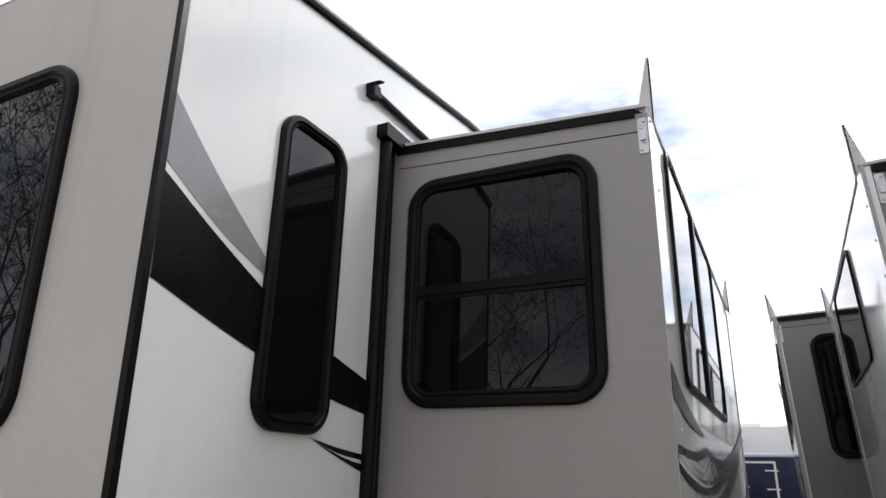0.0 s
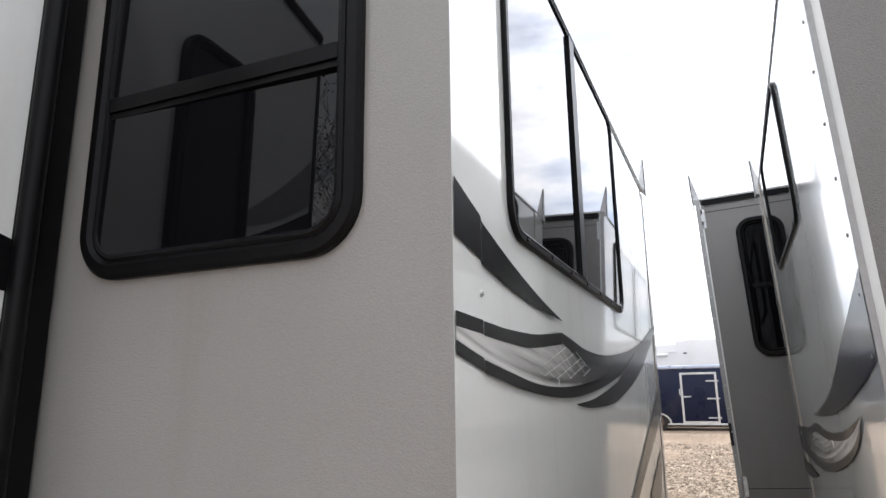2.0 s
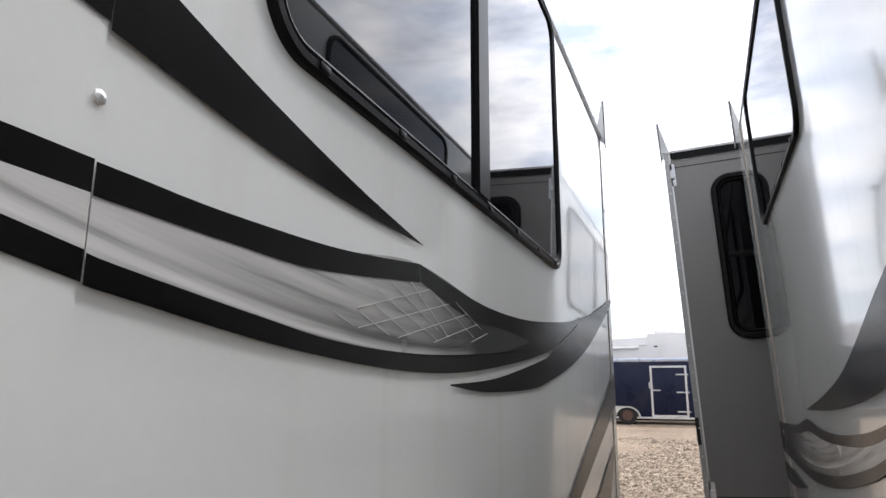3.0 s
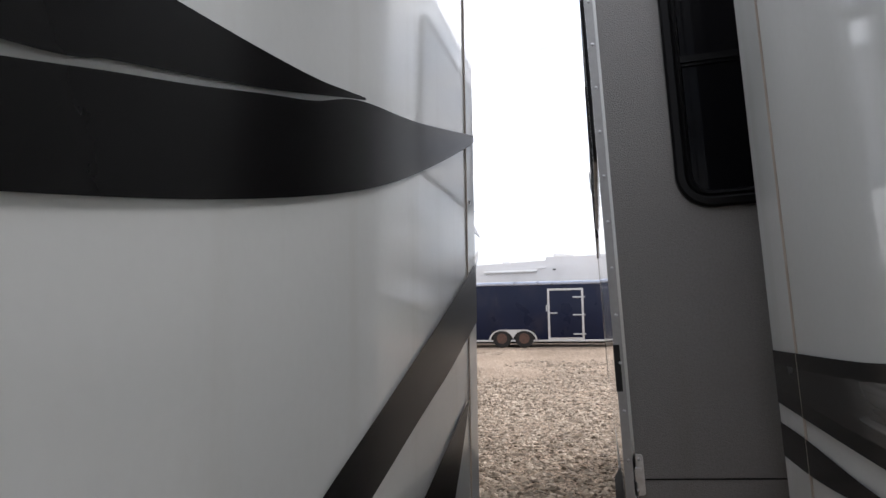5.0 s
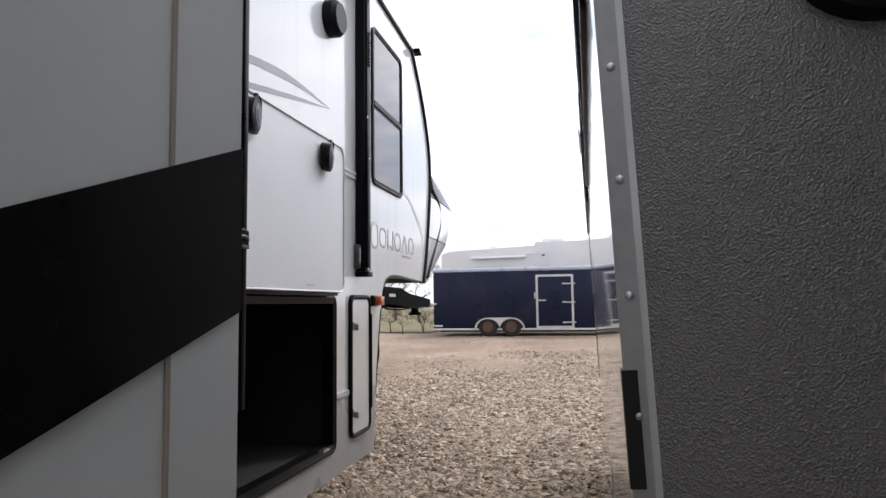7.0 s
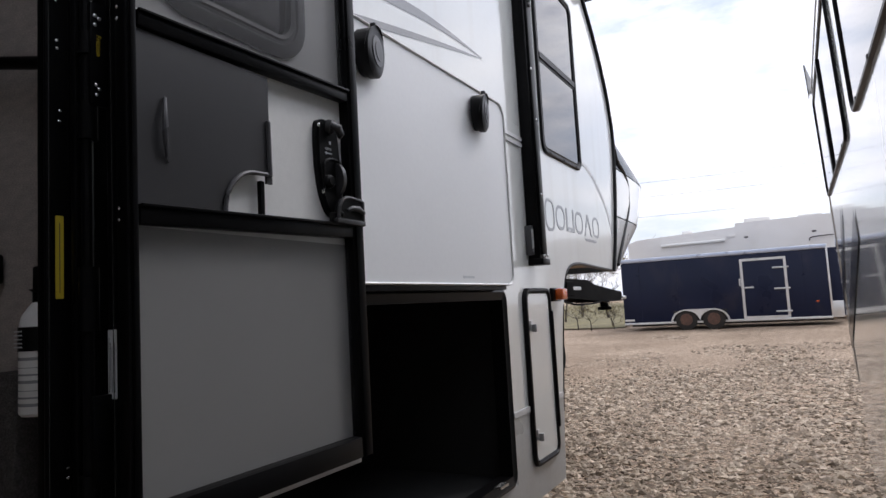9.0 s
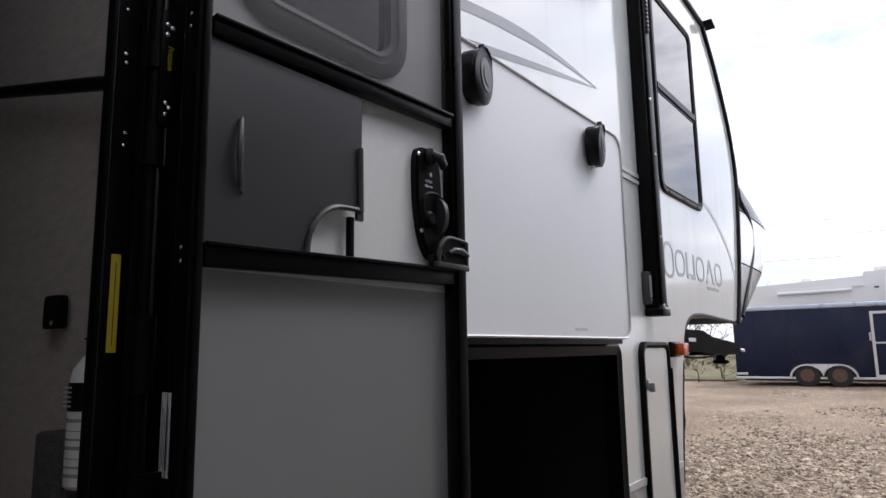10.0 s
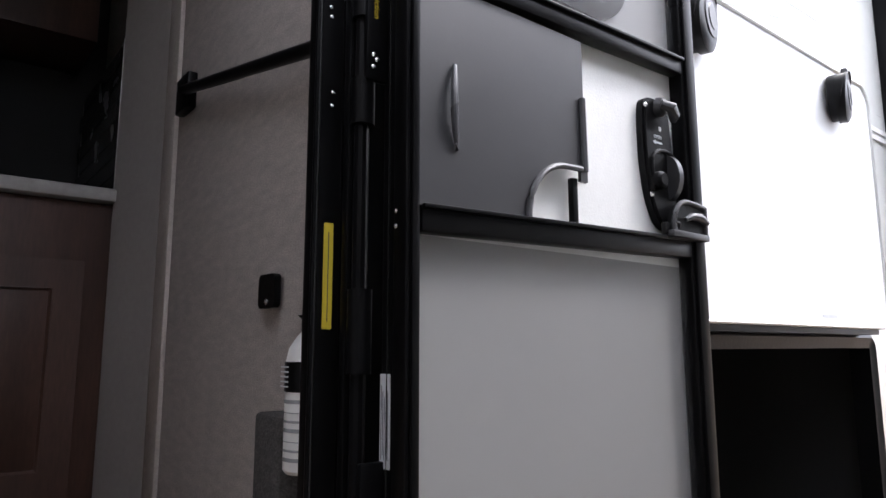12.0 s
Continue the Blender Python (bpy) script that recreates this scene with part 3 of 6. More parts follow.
# roof edge and nose edge trim
edge = [(1.715 + 0.2 * i, roof_z(1.715 + 0.2 * i)) for i in range(0, 42)] + spline(NOSE[-3:7:-1], 4)
edge = [p for p in edge if p[0] < 9.4 or p in edge[42:]]
part("roof_edge_trim", tube(bmesh.new(), [side(u, v, 0.004) for u, v in edge], 0.017, 8), BLACK_TRIM, camper, "black roof edge trim", smooth=True)
part("roof_edge_insert", tube(bmesh.new(), [side(u, v + 0.016, 0.012) for u, v in edge[:42]], 0.007, 6), ALU, camper)
part("overhang_edge_trim", tube(bmesh.new(), [side(u, v, -0.008) for u, v in spline([(9.57, 0.90), (9.64, 1.25), (9.70, 1.48), (9.76, 1.60), (9.86, 1.658), (10.05, 1.678), (10.45, 1.666), (10.82, 1.655)], 4)], 0.012, 8), BLACK_TRIM, camper, "dark edge moulding under the overhang", smooth=True)
bm = bmesh.new()
slab(bm, [(10.50, 3.51), (10.56, 3.495), (10.62, 3.53), (10.59, 3.54), (10.54, 3.52)], side, 0.0, 0.03)
slab(bm, [(10.50, 3.52), (10.56, 3.508), (10.585, 3.49), (10.52, 3.498)], side, 0.0, 0.07)
part("gutter_spout", bm, BLACK_TRIM, camper, "black roof gutter spout")
# front cap
cap_z = [1.66, 1.75, 1.90, 2.05, 2.06, 2.2, 2.32, 2.42, 2.43, 2.50, 2.57, 2.64, 2.9, 3.2, 3.5, 3.56]
cap_e = [10.82, 10.86, 10.92, 10.98, 10.98, 11.03, 11.05, 11.06, 11.06, 11.07, 11.08, 11.08, 11.0, 10.8, 10.5, 10.3]
cap_d = [0.22, 0.38, 0.64, 0.89, 0.90, 1.01, 1.08, 1.14, 1.14, 0.89, 0.54, 0.10, 0.06, 0.05, 0.04, 0.03]


def cap_row(z, e, d):
    out = []
    for i in range(17):
        a = math.pi * i / 16
        c, s = math.cos(a), math.sin(a)
        out.append((-2.68 + 1.22 * math.copysign(abs(c) ** 0.05, c), e + 1.2 * d * abs(s) ** 0.9, z))
    return out


def cap_shell(k0, k1, proud=0.0):
    b = bmesh.new()
    rows = [[b.verts.new(Vector(p) + Vector((proud, proud, 0))) for p in cap_row(cap_z[k], cap_e[k], cap_d[k])] for k in range(k0, k1)]
    for p, q in zip(rows, rows[1:]):
        for i in range(16):
            b.faces.new((p[i], p[i + 1], q[i + 1], q[i]))
    return b


part("front_cap", cap_shell(4, 8), GELCOAT, camper, "white moulded front cap", smooth=True)
part("front_cap_lower", cap_shell(0, 4), SKIRT_GREY, camper, "grey lower front cap", smooth=True)
part("front_cap_upper", cap_shell(8, 16), BLACK_VINYL, camper, "gloss black upper front cap", smooth=True)
# hitch pin box under the overhang
pb = part("pin_box", slab(bmesh.new(), [(11.20, 1.66), (12.45, 1.652), (12.75, 1.60), (13.76, 1.535), (13.80, 1.46), (13.62, 1.437), (12.9, 1.44), (12.3, 1.47), (11.20, 1.50)], on_x(-2.10), -0.03, -0.012), BLACK_STEEL, camper, "black steel hitch pin box")
part("side_plate", slab(bmesh.new(), [(11.20, 1.66), (12.45, 1.652), (12.75, 1.60), (13.76, 1.535), (13.80, 1.46), (13.62, 1.437), (12.9, 1.44), (12.3, 1.47), (11.20, 1.50)], on_x(-2.38), -0.03, -0.012), BLACK_STEEL, pb)
part("web", box(bmesh.new(), -2.395, -2.128, 12.4, 13.72, 1.49, 1.52, 0.004), BLACK_STEEL, pb)
part("cross_tube", box(bmesh.new(), -2.60, -1.95, 11.3, 11.48, 1.50, 1.62, 0.008), BLACK_STEEL, pb)
part("flange", box(bmesh.new(), -2.40, -2.09, 12.95, 13.80, 1.432, 1.446, 0.003), BLACK_STEEL, pb)
part("king_pin", tube(bmesh.new(), [(-2.25, 13.52, 1.44), (-2.25, 13.52, 1.38), (-2.25, 13.52, 1.372), (-2.25, 13.52, 1.345), (-2.25, 13.52, 1.34)], [0.045, 0.045, 0.075, 0.075, 0.05], 14), BLACK_STEEL, pb, smooth=True)
part("safety_hook", tube(bmesh.new(), [(-2.11, 13.74, 1.475), (-2.10, 13.84, 1.468), (-2.10, 13.885, 1.462)], [0.016, 0.02, 0.012], 8), GALV, pb, "bright steel hook", smooth=True)
part("brake_cable", tube(bmesh.new(), spline([(-2.09, 11.4, 1.50), (-2.09, 11.9, 1.43), (-2.09, 12.5, 1.425), (-2.09, 12.9, 1.445), (-2.10, 13.05, 1.42), (-2.10, 13.2, 1.45)], 5), 0.010, 6), BLACK_STEEL, pb, smooth=True)
part("bolt_row", box(bmesh.new(), -2.112, -2.104, 11.9, 12.2, 1.555, 1.585, 0.003), GALV, pb)
part("breakaway_cable", tube(bmesh.new(), spline([(-1.52, 9.58, 1.42), (-1.50, 9.70, 1.30), (-1.50, 9.76, 1.15), (-1.52, 9.70, 1.02), (-1.54, 9.58, 0.98)], 5), 0.007, 6), RUBBER, camper, smooth=True)

part("cap_seam", tube(bmesh.new(), spline([(-1.452, 11.10, 2.56), (-1.455, 11.17, 2.49), (-1.462, 11.40, 2.43), (-1.475, 11.55, 2.35), (-1.475, 11.54, 2.22), (-1.468, 11.44, 2.10), (-1.458, 11.10, 1.82), (-1.455, 10.96, 1.70)], 4), 0.014, 6), BLACK_TRIM, camper, "black cap seam moulding", smooth=True)

# side window by the rear corner, swooshes
window(camper, side, 2.13, 2.475, 1.71, 2.71, 0.095, 0.042, glass=DARK_GLASS)
decal("upper_swoosh", camper, side, [(1.724, 2.535), (1.735, 2.525), (1.846, 2.42), (1.971, 2.315), (2.13, 2.196)], [(1.734, 2.336), (1.745, 2.330), (1.846, 2.27), (1.971, 2.205), (2.13, 2.145)], SILVER_VINYL, "silver-grey swoosh decal")
decal("swoosh", camper, side, [(1.736, 2.308), (1.76, 2.295), (1.92, 2.207), (2.135, 2.102), (2.3, 2.03), (2.502, 1.969), (2.74, 1.905)], [(1.748, 2.031), (1.77, 2.025), (1.936, 1.972), (2.142, 1.913), (2.3, 1.872), (2.503, 1.828), (2.74, 1.793)], BLACK_VINYL, "black swoosh decal")
decal("lower_swoosh", camper, side, [(2.41, 1.704), (2.56, 1.681), (2.74, 1.663)], [(2.41, 1.704), (2.56, 1.664), (2.74, 1.645)], BLACK_VINYL, "black swoosh decal")
decal("lower_swoosh", camper, side, [(2.41, 1.702), (2.59, 1.653), (2.74, 1.63)], [(2.41, 1.702), (2.57, 1.648), (2.74, 1.598)], BLACK_VINYL, "black swoosh decal")

# slide-out seal and drip rail on the side wall
bm = bmesh.new()
tube(bm, [side(2.722, 0.75, 0.016), side(2.722, 2.92, 0.016)], 0.024, 14)
slab(bm, rrect(2.70, 2.745, 0.75, 2.92, 0.008, 3), side, 0.0, 0.02)
slab(bm, rrect(2.745, 2.81, 0.75, 2.90, 0.006, 2), side, -0.02, 0.004)
part("slide_seal", bm, BLACK_TRIM, camper, "black rubber slide seal", smooth=True)
part("slide_seal_top", slab(bmesh.new(), rrect(2.67, 6.2, 2.865, 2.925, 0.008, 2), side, 0.0, 0.05), BLACK_TRIM, camper, smooth=True)
part("drip_rail", tube(bmesh.new(), [side(2.60, 3.03, 0.018), side(6.4, 3.05, 0.018)], 0.016, 8), BLACK_TRIM, camper, "black drip rail over the slide-out", smooth=True)
bm = bmesh.new()
slab(bm, [(2.575, 3.055), (2.62, 3.05), (2.63, 3.005), (2.58, 3.0)], side, 0.0, 0.04)
slab(bm, [(2.60, 3.052), (2.608, 3.066), (2.57, 3.05)], side, 0.01, 0.065)
part("drip_rail_spout", bm, BLACK_TRIM, camper)

# slide-out room
slide = part("slide_out", panel(bmesh.new(), end, SX - 0.02, FX + 0.0015, 0.80, 2.78, 0.04, holes=[(-1.332, -0.680, 1.873, 2.657)], top=lambda u: 2.81 - (u + 0.45) * 0.06), FILON, camper, "grey pebble-textured slide-out room")
part("end_wall", panel(bmesh.new(), on_y(FY1 - 0.03, 1), SX - 0.02, FX - 0.012, 0.80, 2.80, 0.04), FILON, slide)
bm = bmesh.new()
box(bm, SX - 0.1, FX - 0.02, EY + 0.04, FY1 - 0.07, 0.80, 0.84)
part("slide_floor", bm, BLACK_TRIM, slide)
bm = bmesh.new()
r4 = [bm.verts.new(p) for p in ((SX - 0.05, EY - 0.012, 2.90), (FX + 0.0, EY - 0.012, 2.84), (FX + 0.0, FY1 - 0.02, 2.875), (SX - 0.05, FY1 - 0.02, 2.925))]
r5 = [bm.verts.new(v.co + Vector((0, 0, -0.012))) for v in r4]
bm.faces.new(r4)
bm.faces.new(r5)
for i in range(4):
    bm.faces.new((r4[i], r4[(i + 1) % 4], r5[(i + 1) % 4], r5[i]))
part("slide_roof", bm, GUTTER, slide, "white slide-out roof")
bm = bmesh.new()
slab(bm, [(SX + 0.01, 2.885), (FX - 0.04, 2.828), (FX - 0.04, 2.798), (SX + 0.01, 2.85)], end, 0.0, 0.01)
part("roof_seal", bm, BLACK_TRIM, slide, "black seal under the slide roof")
part("panel_seam", slab(bmesh.new(), [(SX + 0.02, 2.788), (FX - 0.02, 2.742), (FX - 0.02, 2.739), (SX + 0.02, 2.785)], end, 0.0, 0.0015), BLACK_TRIM, slide)
window(camper, end, -1.38, -0.632, 1.825, 2.705, 0.12, 0.06, bars=[("h", 2.25, 0.035)], glass=DARK_GLASS, tilt=(-1.1, -0.6))
bracket(camper, end, -0.468, 2.655, 2.79)
# face panel with its raised perimeter strip
window_hole = (3.24, 4.70, 2.0, 2.75)
part("face_panel", panel(bmesh.new(), face, EY + 0.14, FY1 - 0.11, 0.78, 2.82, 0.03, holes=[window_hole]), FASCIA, slide, "glossy white slide-out face")
for u0, u1 in ((EY + 0.0005, EY + 0.1397), (FY1 - 0.108, FY1)):
    part("edge_strip", slab(bmesh.new(), rrect(u0, u1, 0.78, 2.83, 0.002, 2), face, -0.006, 0.0022), FASCIA, slide, smooth=True)
part("seam_bead", tube(bmesh.new(), [face(FY1 - 0.109, 0.78, 0.002), face(FY1 - 0.109, 2.82, 0.002)], 0.0024, 6), CAULK, slide, "yellowed caulk line")
part("top_strip", tube(bmesh.new(), [(FX + 0.001, EY, 2.835), (FX + 0.001, FY1 - 0.02, 2.875)], 0.006, 6), ALU, slide, "thin metal top strip")
screws(slide, face, [(EY + 0.05 + 0.42 * i, 2.80 + 0.012 * i) for i in range(8)] + [(2.959, 1.755), (2.93, 2.56), (6.02, 1.79), (6.02, 1.02), (6.02, 2.45)], 0.007, 0.003)
for yy, zz in ((EY + 0.012, 2.81), (FY1 - 0.03, 2.86)):
    bm = bmesh.new()
    slab(bm, [(yy - 0.004, zz - 0.03), (yy + 0.045, zz - 0.04), (yy + 0.012, zz + 0.22), (yy - 0.004, zz + 0.225)], on_x(FX + 0.016), 0.0, 0.005)
    slab(bm, [(FX - 0.03, zz + 0.02), (FX + 0.021, zz - 0.03), (FX + 0.021, zz + 0.22), (FX + 0.010, zz + 0.225)], on_y(yy), 0.0, 0.004)
    part("gutter_fin", bm, GUTTER, slide, "upright plastic gutter fin")
window(camper, face, 3.15, 4.79, 1.915, 2.84, 0.085, 0.030, bars=[("v", 3.93, 0.072)], label="wide two-pane tinted window reflecting the sky", clips=7, flat=0.6)

# printed swooshes on the face
P = 0.0045
decal("blade", slide, face, [(2.9615, 1.9015), (2.99, 1.893), (3.167, 1.848), (3.38, 1.805), (3.611, 1.769)], [(2.9615, 1.8145), (2.99, 1.811), (3.18, 1.786), (3.40, 1.772), (3.611, 1.768)], GREY_VINYL, "charcoal blade decal", P)
hm_up = [(2.9615, 1.702), (3.0, 1.7015), (3.12, 1.70), (3.342, 1.708), (3.596, 1.734), (3.933, 1.706), (4.30, 1.71), (4.70, 1.742), (5.0, 1.775), (5.21, 1.812)]
hm_lo = [(2.9615, 1.605), (3.0, 1.600), (3.228, 1.575), (3.52, 1.559), (3.825, 1.564), (4.251, 1.602), (4.598, 1.649), (4.688, 1.671), (4.832, 1.706), (4.944, 1.735), (5.164, 1.798), (5.20, 1.809)]
decal("hammock_print", slide, face, hm_up, hm_lo, HAMMOCK_NEAR, "printed grey hammock picture", P)
decal("upper_band", slide, face, hm_up[:5], [(2.9615, 1.6745), (3.0, 1.6735), (3.123, 1.671), (3.29, 1.672), (3.596, 1.703)], GREY_VINYL, "charcoal band decal", P + 0.001)
decal("upper_band", slide, face, hm_up[4:], [(3.60, 1.705), (3.86, 1.668), (4.12, 1.668), (4.45, 1.655), (4.598, 1.650), (4.688, 1.672), (4.832, 1.707), (4.944, 1.736), (5.205, 1.808)], GREY_VINYL, "charcoal band decal", P + 0.001)
decal("lower_band", slide, face, [(2.9615, 1.6295), (3.0, 1.624), (3.175, 1.604), (3.351, 1.588), (3.629, 1.586), (4.05, 1.612), (4.40, 1.662), (4.75, 1.725), (5.205, 1.812)], hm_lo[:2] + [(3.228, 1.574), (3.52, 1.558), (3.825, 1.563), (4.251, 1.601), (4.598, 1.648), (4.688, 1.670), (4.832, 1.705), (4.944, 1.734), (5.164, 1.797), (5.20, 1.808)], GREY_VINYL, "charcoal band decal", P + 0.0012)
NET = [(3.557, 1.699, 3.726, 1.623), (3.485, 1.689, 3.679, 1.631), (3.436, 1.671, 3.674, 1.613), (3.435, 1.647, 3.555, 1.614), (3.388, 1.633, 3.483, 1.608),
       (3.639, 1.697, 3.869, 1.633), (3.765, 1.691, 3.917, 1.653), (3.321, 1.626, 3.374, 1.612)]
for y0, z0, y1, z1 in NET:
    part("net_line", slab(bmesh.new(), [(y0, z0), (y0 + 0.0035, z0), (y1 + 0.003, z1), (y1, z1)], face, P + 0.0012, P + 0.0018), LINE_VINYL, slide)
NET = [(3.386, 1.638, 3.639, 1.698), (3.388, 1.611, 3.735, 1.685), (3.514, 1.607, 3.835, 1.677), (3.659, 1.610, 3.887, 1.660), (3.855, 1.623, 3.963, 1.649)]
for y0, z0, y1, z1 in NET:
    part("net_line", slab(bmesh.new(), [(y0, z0), (y1, z1), (y1, z1 - 0.0013), (y0, z0 - 0.0013)], face, P + 0.0013, P + 0.0019), LINE_VINYL, slide)
for nm, zz, m_ in (("blade_end", ((1.952, 1.910), (1.842, 1.821)), GREY_VINYL), ("upper_band_end", ((1.707, 1.704), (1.680, 1.6765)), GREY_VINYL), ("hammock_end", ((1.680, 1.6765), (1.656, 1.632)), HAMMOCK_NEAR), ("lower_band_end", ((1.656, 1.632), (1.632, 1.607)), GREY_VINYL)):
    decal(nm, slide, face, [(2.823, zz[0][0]), (2.89, sum(zz[0]) / 2), (2.9605, zz[0][1])], [(2.823, zz[1][0]), (2.89, sum(zz[1]) / 2), (2.9605, zz[1][1])], m_, "", P, 2)
decal("tail_blade", slide, face, [(3.743, 1.539), (4.051, 1.557), (4.506, 1.617), (4.599, 1.639), (4.688, 1.662), (4.789, 1.687), (4.919, 1.722), (5.033, 1.752), (5.192, 1.803), (5.52, 1.864), (6.10, 1.994)], [(3.743, 1.537), (3.967, 1.525), (4.362, 1.533), (4.604, 1.561), (4.836, 1.596), (5.106, 1.650), (5.357, 1.715), (5.64, 1.807), (5.989, 1.931), (6.10, 1.974)], GREY_VINYL, "charcoal tail decal", P)
decal("diagonal_band", slide, face, [(4.55, 1.10), (5.049, 1.272), (5.309, 1.357), (5.668, 1.478), (6.10, 1.632)], [(4.72, 1.09), (5.213, 1.223), (5.504, 1.302), (5.75, 1.366), (6.10, 1.472)], BLACK_VINYL, "black diagonal band decal", P)
decal("lower_blade", slide, face, [(5.3, 1.09), (5.515, 1.15), (5.776, 1.225), (5.98, 1.283)], [(5.62, 0.95), (5.74, 1.04), (5.88, 1.17), (5.98, 1.283)], GREY_VINYL, "charcoal lower blade decal", P)

# ---- front half of the left camper ----
# thin silver stripes, lettering bars
decal("stripe", camper, side, [(7.2, 2.36), (7.813, 2.492), (8.195, 2.548), (8.50, 2.552), (8.80, 2.537)], [(7.2, 2.30), (7.813, 2.455), (8.195, 2.51), (8.50, 2.532), (8.80, 2.535)], SILVER_VINYL, "thin silver stripe decal")
decal("stripe", camper, side, [(7.2, 2.24), (7.827, 2.375), (8.274, 2.457), (8.55, 2.50), (8.80, 2.534)], [(7.2, 2.225), (7.827, 2.349), (8.274, 2.434), (8.55, 2.486), (8.80, 2.532)], SILVER_VINYL, "thin silver stripe decal")
decal("nose_curve", camper, side, [(9.95, 2.36), (10.37, 2.305), (10.65, 2.18), (10.80, 2.06), (10.89, 1.9)], [(9.95, 2.34), (10.35, 2.283), (10.62, 2.16), (10.775, 2.05), (10.875, 1.89)], LINE_VINYL, "pale curved pinstripe")
lu = 9.49
for wdt, hgt, kind in ((0.15, 0.175, 0), (0.155, 0.135, 0), (0.15, 0.135, 1), (0.155, 0.135, 0), (0.17, 0.135, 2), (0.15, 0.135, 0)):
    z0 = 1.855 if lu > 9.5 else 1.835
    bm = bmesh.new()
    if kind == 0:
        ring(bm, lu, lu + wdt, z0, z0 + hgt, 0.06, 0.017, side, ((0, 0), (0, 0.0016), (1, 0.0016), (1, 0)))
    elif kind == 1:
        slab(bm, rrect(lu, lu + 0.028, z0, z0 + hgt, 0.004, 1), side, 0, 0.0016)
        slab(bm, rrect(lu + wdt - 0.028, lu + wdt, z0, z0 + hgt, 0.004, 1), side, 0, 0.0016)
        slab(bm, rrect(lu, lu + wdt, z0, z0 + 0.026, 0.004, 1), side, 0, 0.0018)
    elif kind == 2:
        slab(bm, [(lu, z0), (lu + 0.03, z0), (lu + 0.10, z0 + hgt), (lu + 0.07, z0 + hgt)], side, 0, 0.0016)
        slab(bm, [(lu + wdt - 0.03, z0), (lu + wdt, z0), (lu + 0.10, z0 + hgt), (lu + 0.07, z0 + hgt)], side, 0, 0.0018)
    else:
        slab(bm, rrect(lu, lu + 0.028, z0, z0 + hgt, 0.004, 1), side, 0, 0.0016)
        slab(bm, rrect(lu, lu + wdt * 0.8, z0 + hgt * 0.45, z0 + hgt, 0.03, 3), side, 0, 0.0018)
        slab(bm, [(lu + 0.06, z0 + 0.06), (lu + 0.09, z0 + 0.06), (lu + wdt, z0), (lu + wdt - 0.035, z0)], side, 0, 0.002)
    part("emblem_shape", bm, LETTER_GREY, camper, "grey emblem block shape")
    lu += wdt + 0.022
part("emblem_bar", slab(bmesh.new(), rrect(10.20, 10.44, 1.822, 1.838, 0.003, 1), side, 0, 0.0016), LETTER_GREY, camper)

window(camper, side, 9.50, 10.20, 2.25, 3.31, 0.07, 0.04, bars=[("h", 2.79, 0.032)], label="tall single-hung tinted window", clips=3, flat=0.65)

# awning arm and roller
arm = part("awning_arm", box(bmesh.new(), SX, SX + 0.06, 9.203, 9.292, 1.65, 3.44, 0.006), BLACK_METAL, camper, "black aluminium awning arm", smooth=True)
part("arm_channel", box(bmesh.new(), SX + 0.06, SX + 0.072, 9.218, 9.278, 1.69, 3.42, 0.004), BLACK_METAL, arm, smooth=True)
screws(arm, side, [(9.222, 2.60), (9.225, 1.685), (9.272, 1.685), (9.245, 1.98), (9.245, 2.35)], 0.008, 0.073)
part("arm_foot", box(bmesh.new(), SX, SX + 0.035, 9.178, 9.203, 1.69, 1.83, 0.004), CHARCOAL_LIP, arm, "worn grey hinge plate", smooth=True)
screws(arm, side, [(9.190, 1.71), (9.190, 1.745), (9.190, 1.78), (9.190, 1.812)], 0.005, 0.035, "rivet", GALV)
part("arm_foot_cap", box(bmesh.new(), SX, SX + 0.078, 9.198, 9.298, 1.642, 1.672, 0.004), BLACK_METAL, arm, smooth=True)
part("foot_pin", tube(bmesh.new(), [(SX + 0.036, 9.184, 1.72), (SX + 0.036, 9.184, 1.81)], 0.006, 8), GALV, arm, smooth=True)
part("arm_spring", tube(bmesh.new(), [(SX + 0.074, 9.242, 2.92 + 0.01 * i) for i in range(22)], [0.012 if i % 2 else 0.008 for i in range(22)], 8), CHARCOAL, arm)
roller = part("awning_roller", tube(bmesh.new(), [(SX + 0.10, 6.0, 3.46), (SX + 0.10, 9.36, 3.47)], 0.062, 14), BLACK_TRIM, camper, "rolled black awning tube", smooth=True)
part("roller_end_cap", tube(bmesh.new(), [(SX + 0.10, 9.36, 3.47), (SX + 0.10, 9.39, 3.47), (SX + 0.10, 9.405, 3.47)], [0.07, 0.07, 0.05], 14), BLACK_METAL, roller, smooth=True)

# outdoor speaker
bm = bmesh.new()
c = Vector((SX, 8.79, 3.03))
tube(bm, [c, c + Vector((0.05, 0, 0)), c + Vector((0.075, 0, 0))], [0.10, 0.10, 0.08], 20)
part("outdoor_speaker", bm, BLACK_TRIM, camper, "round black outdoor speaker", smooth=True)

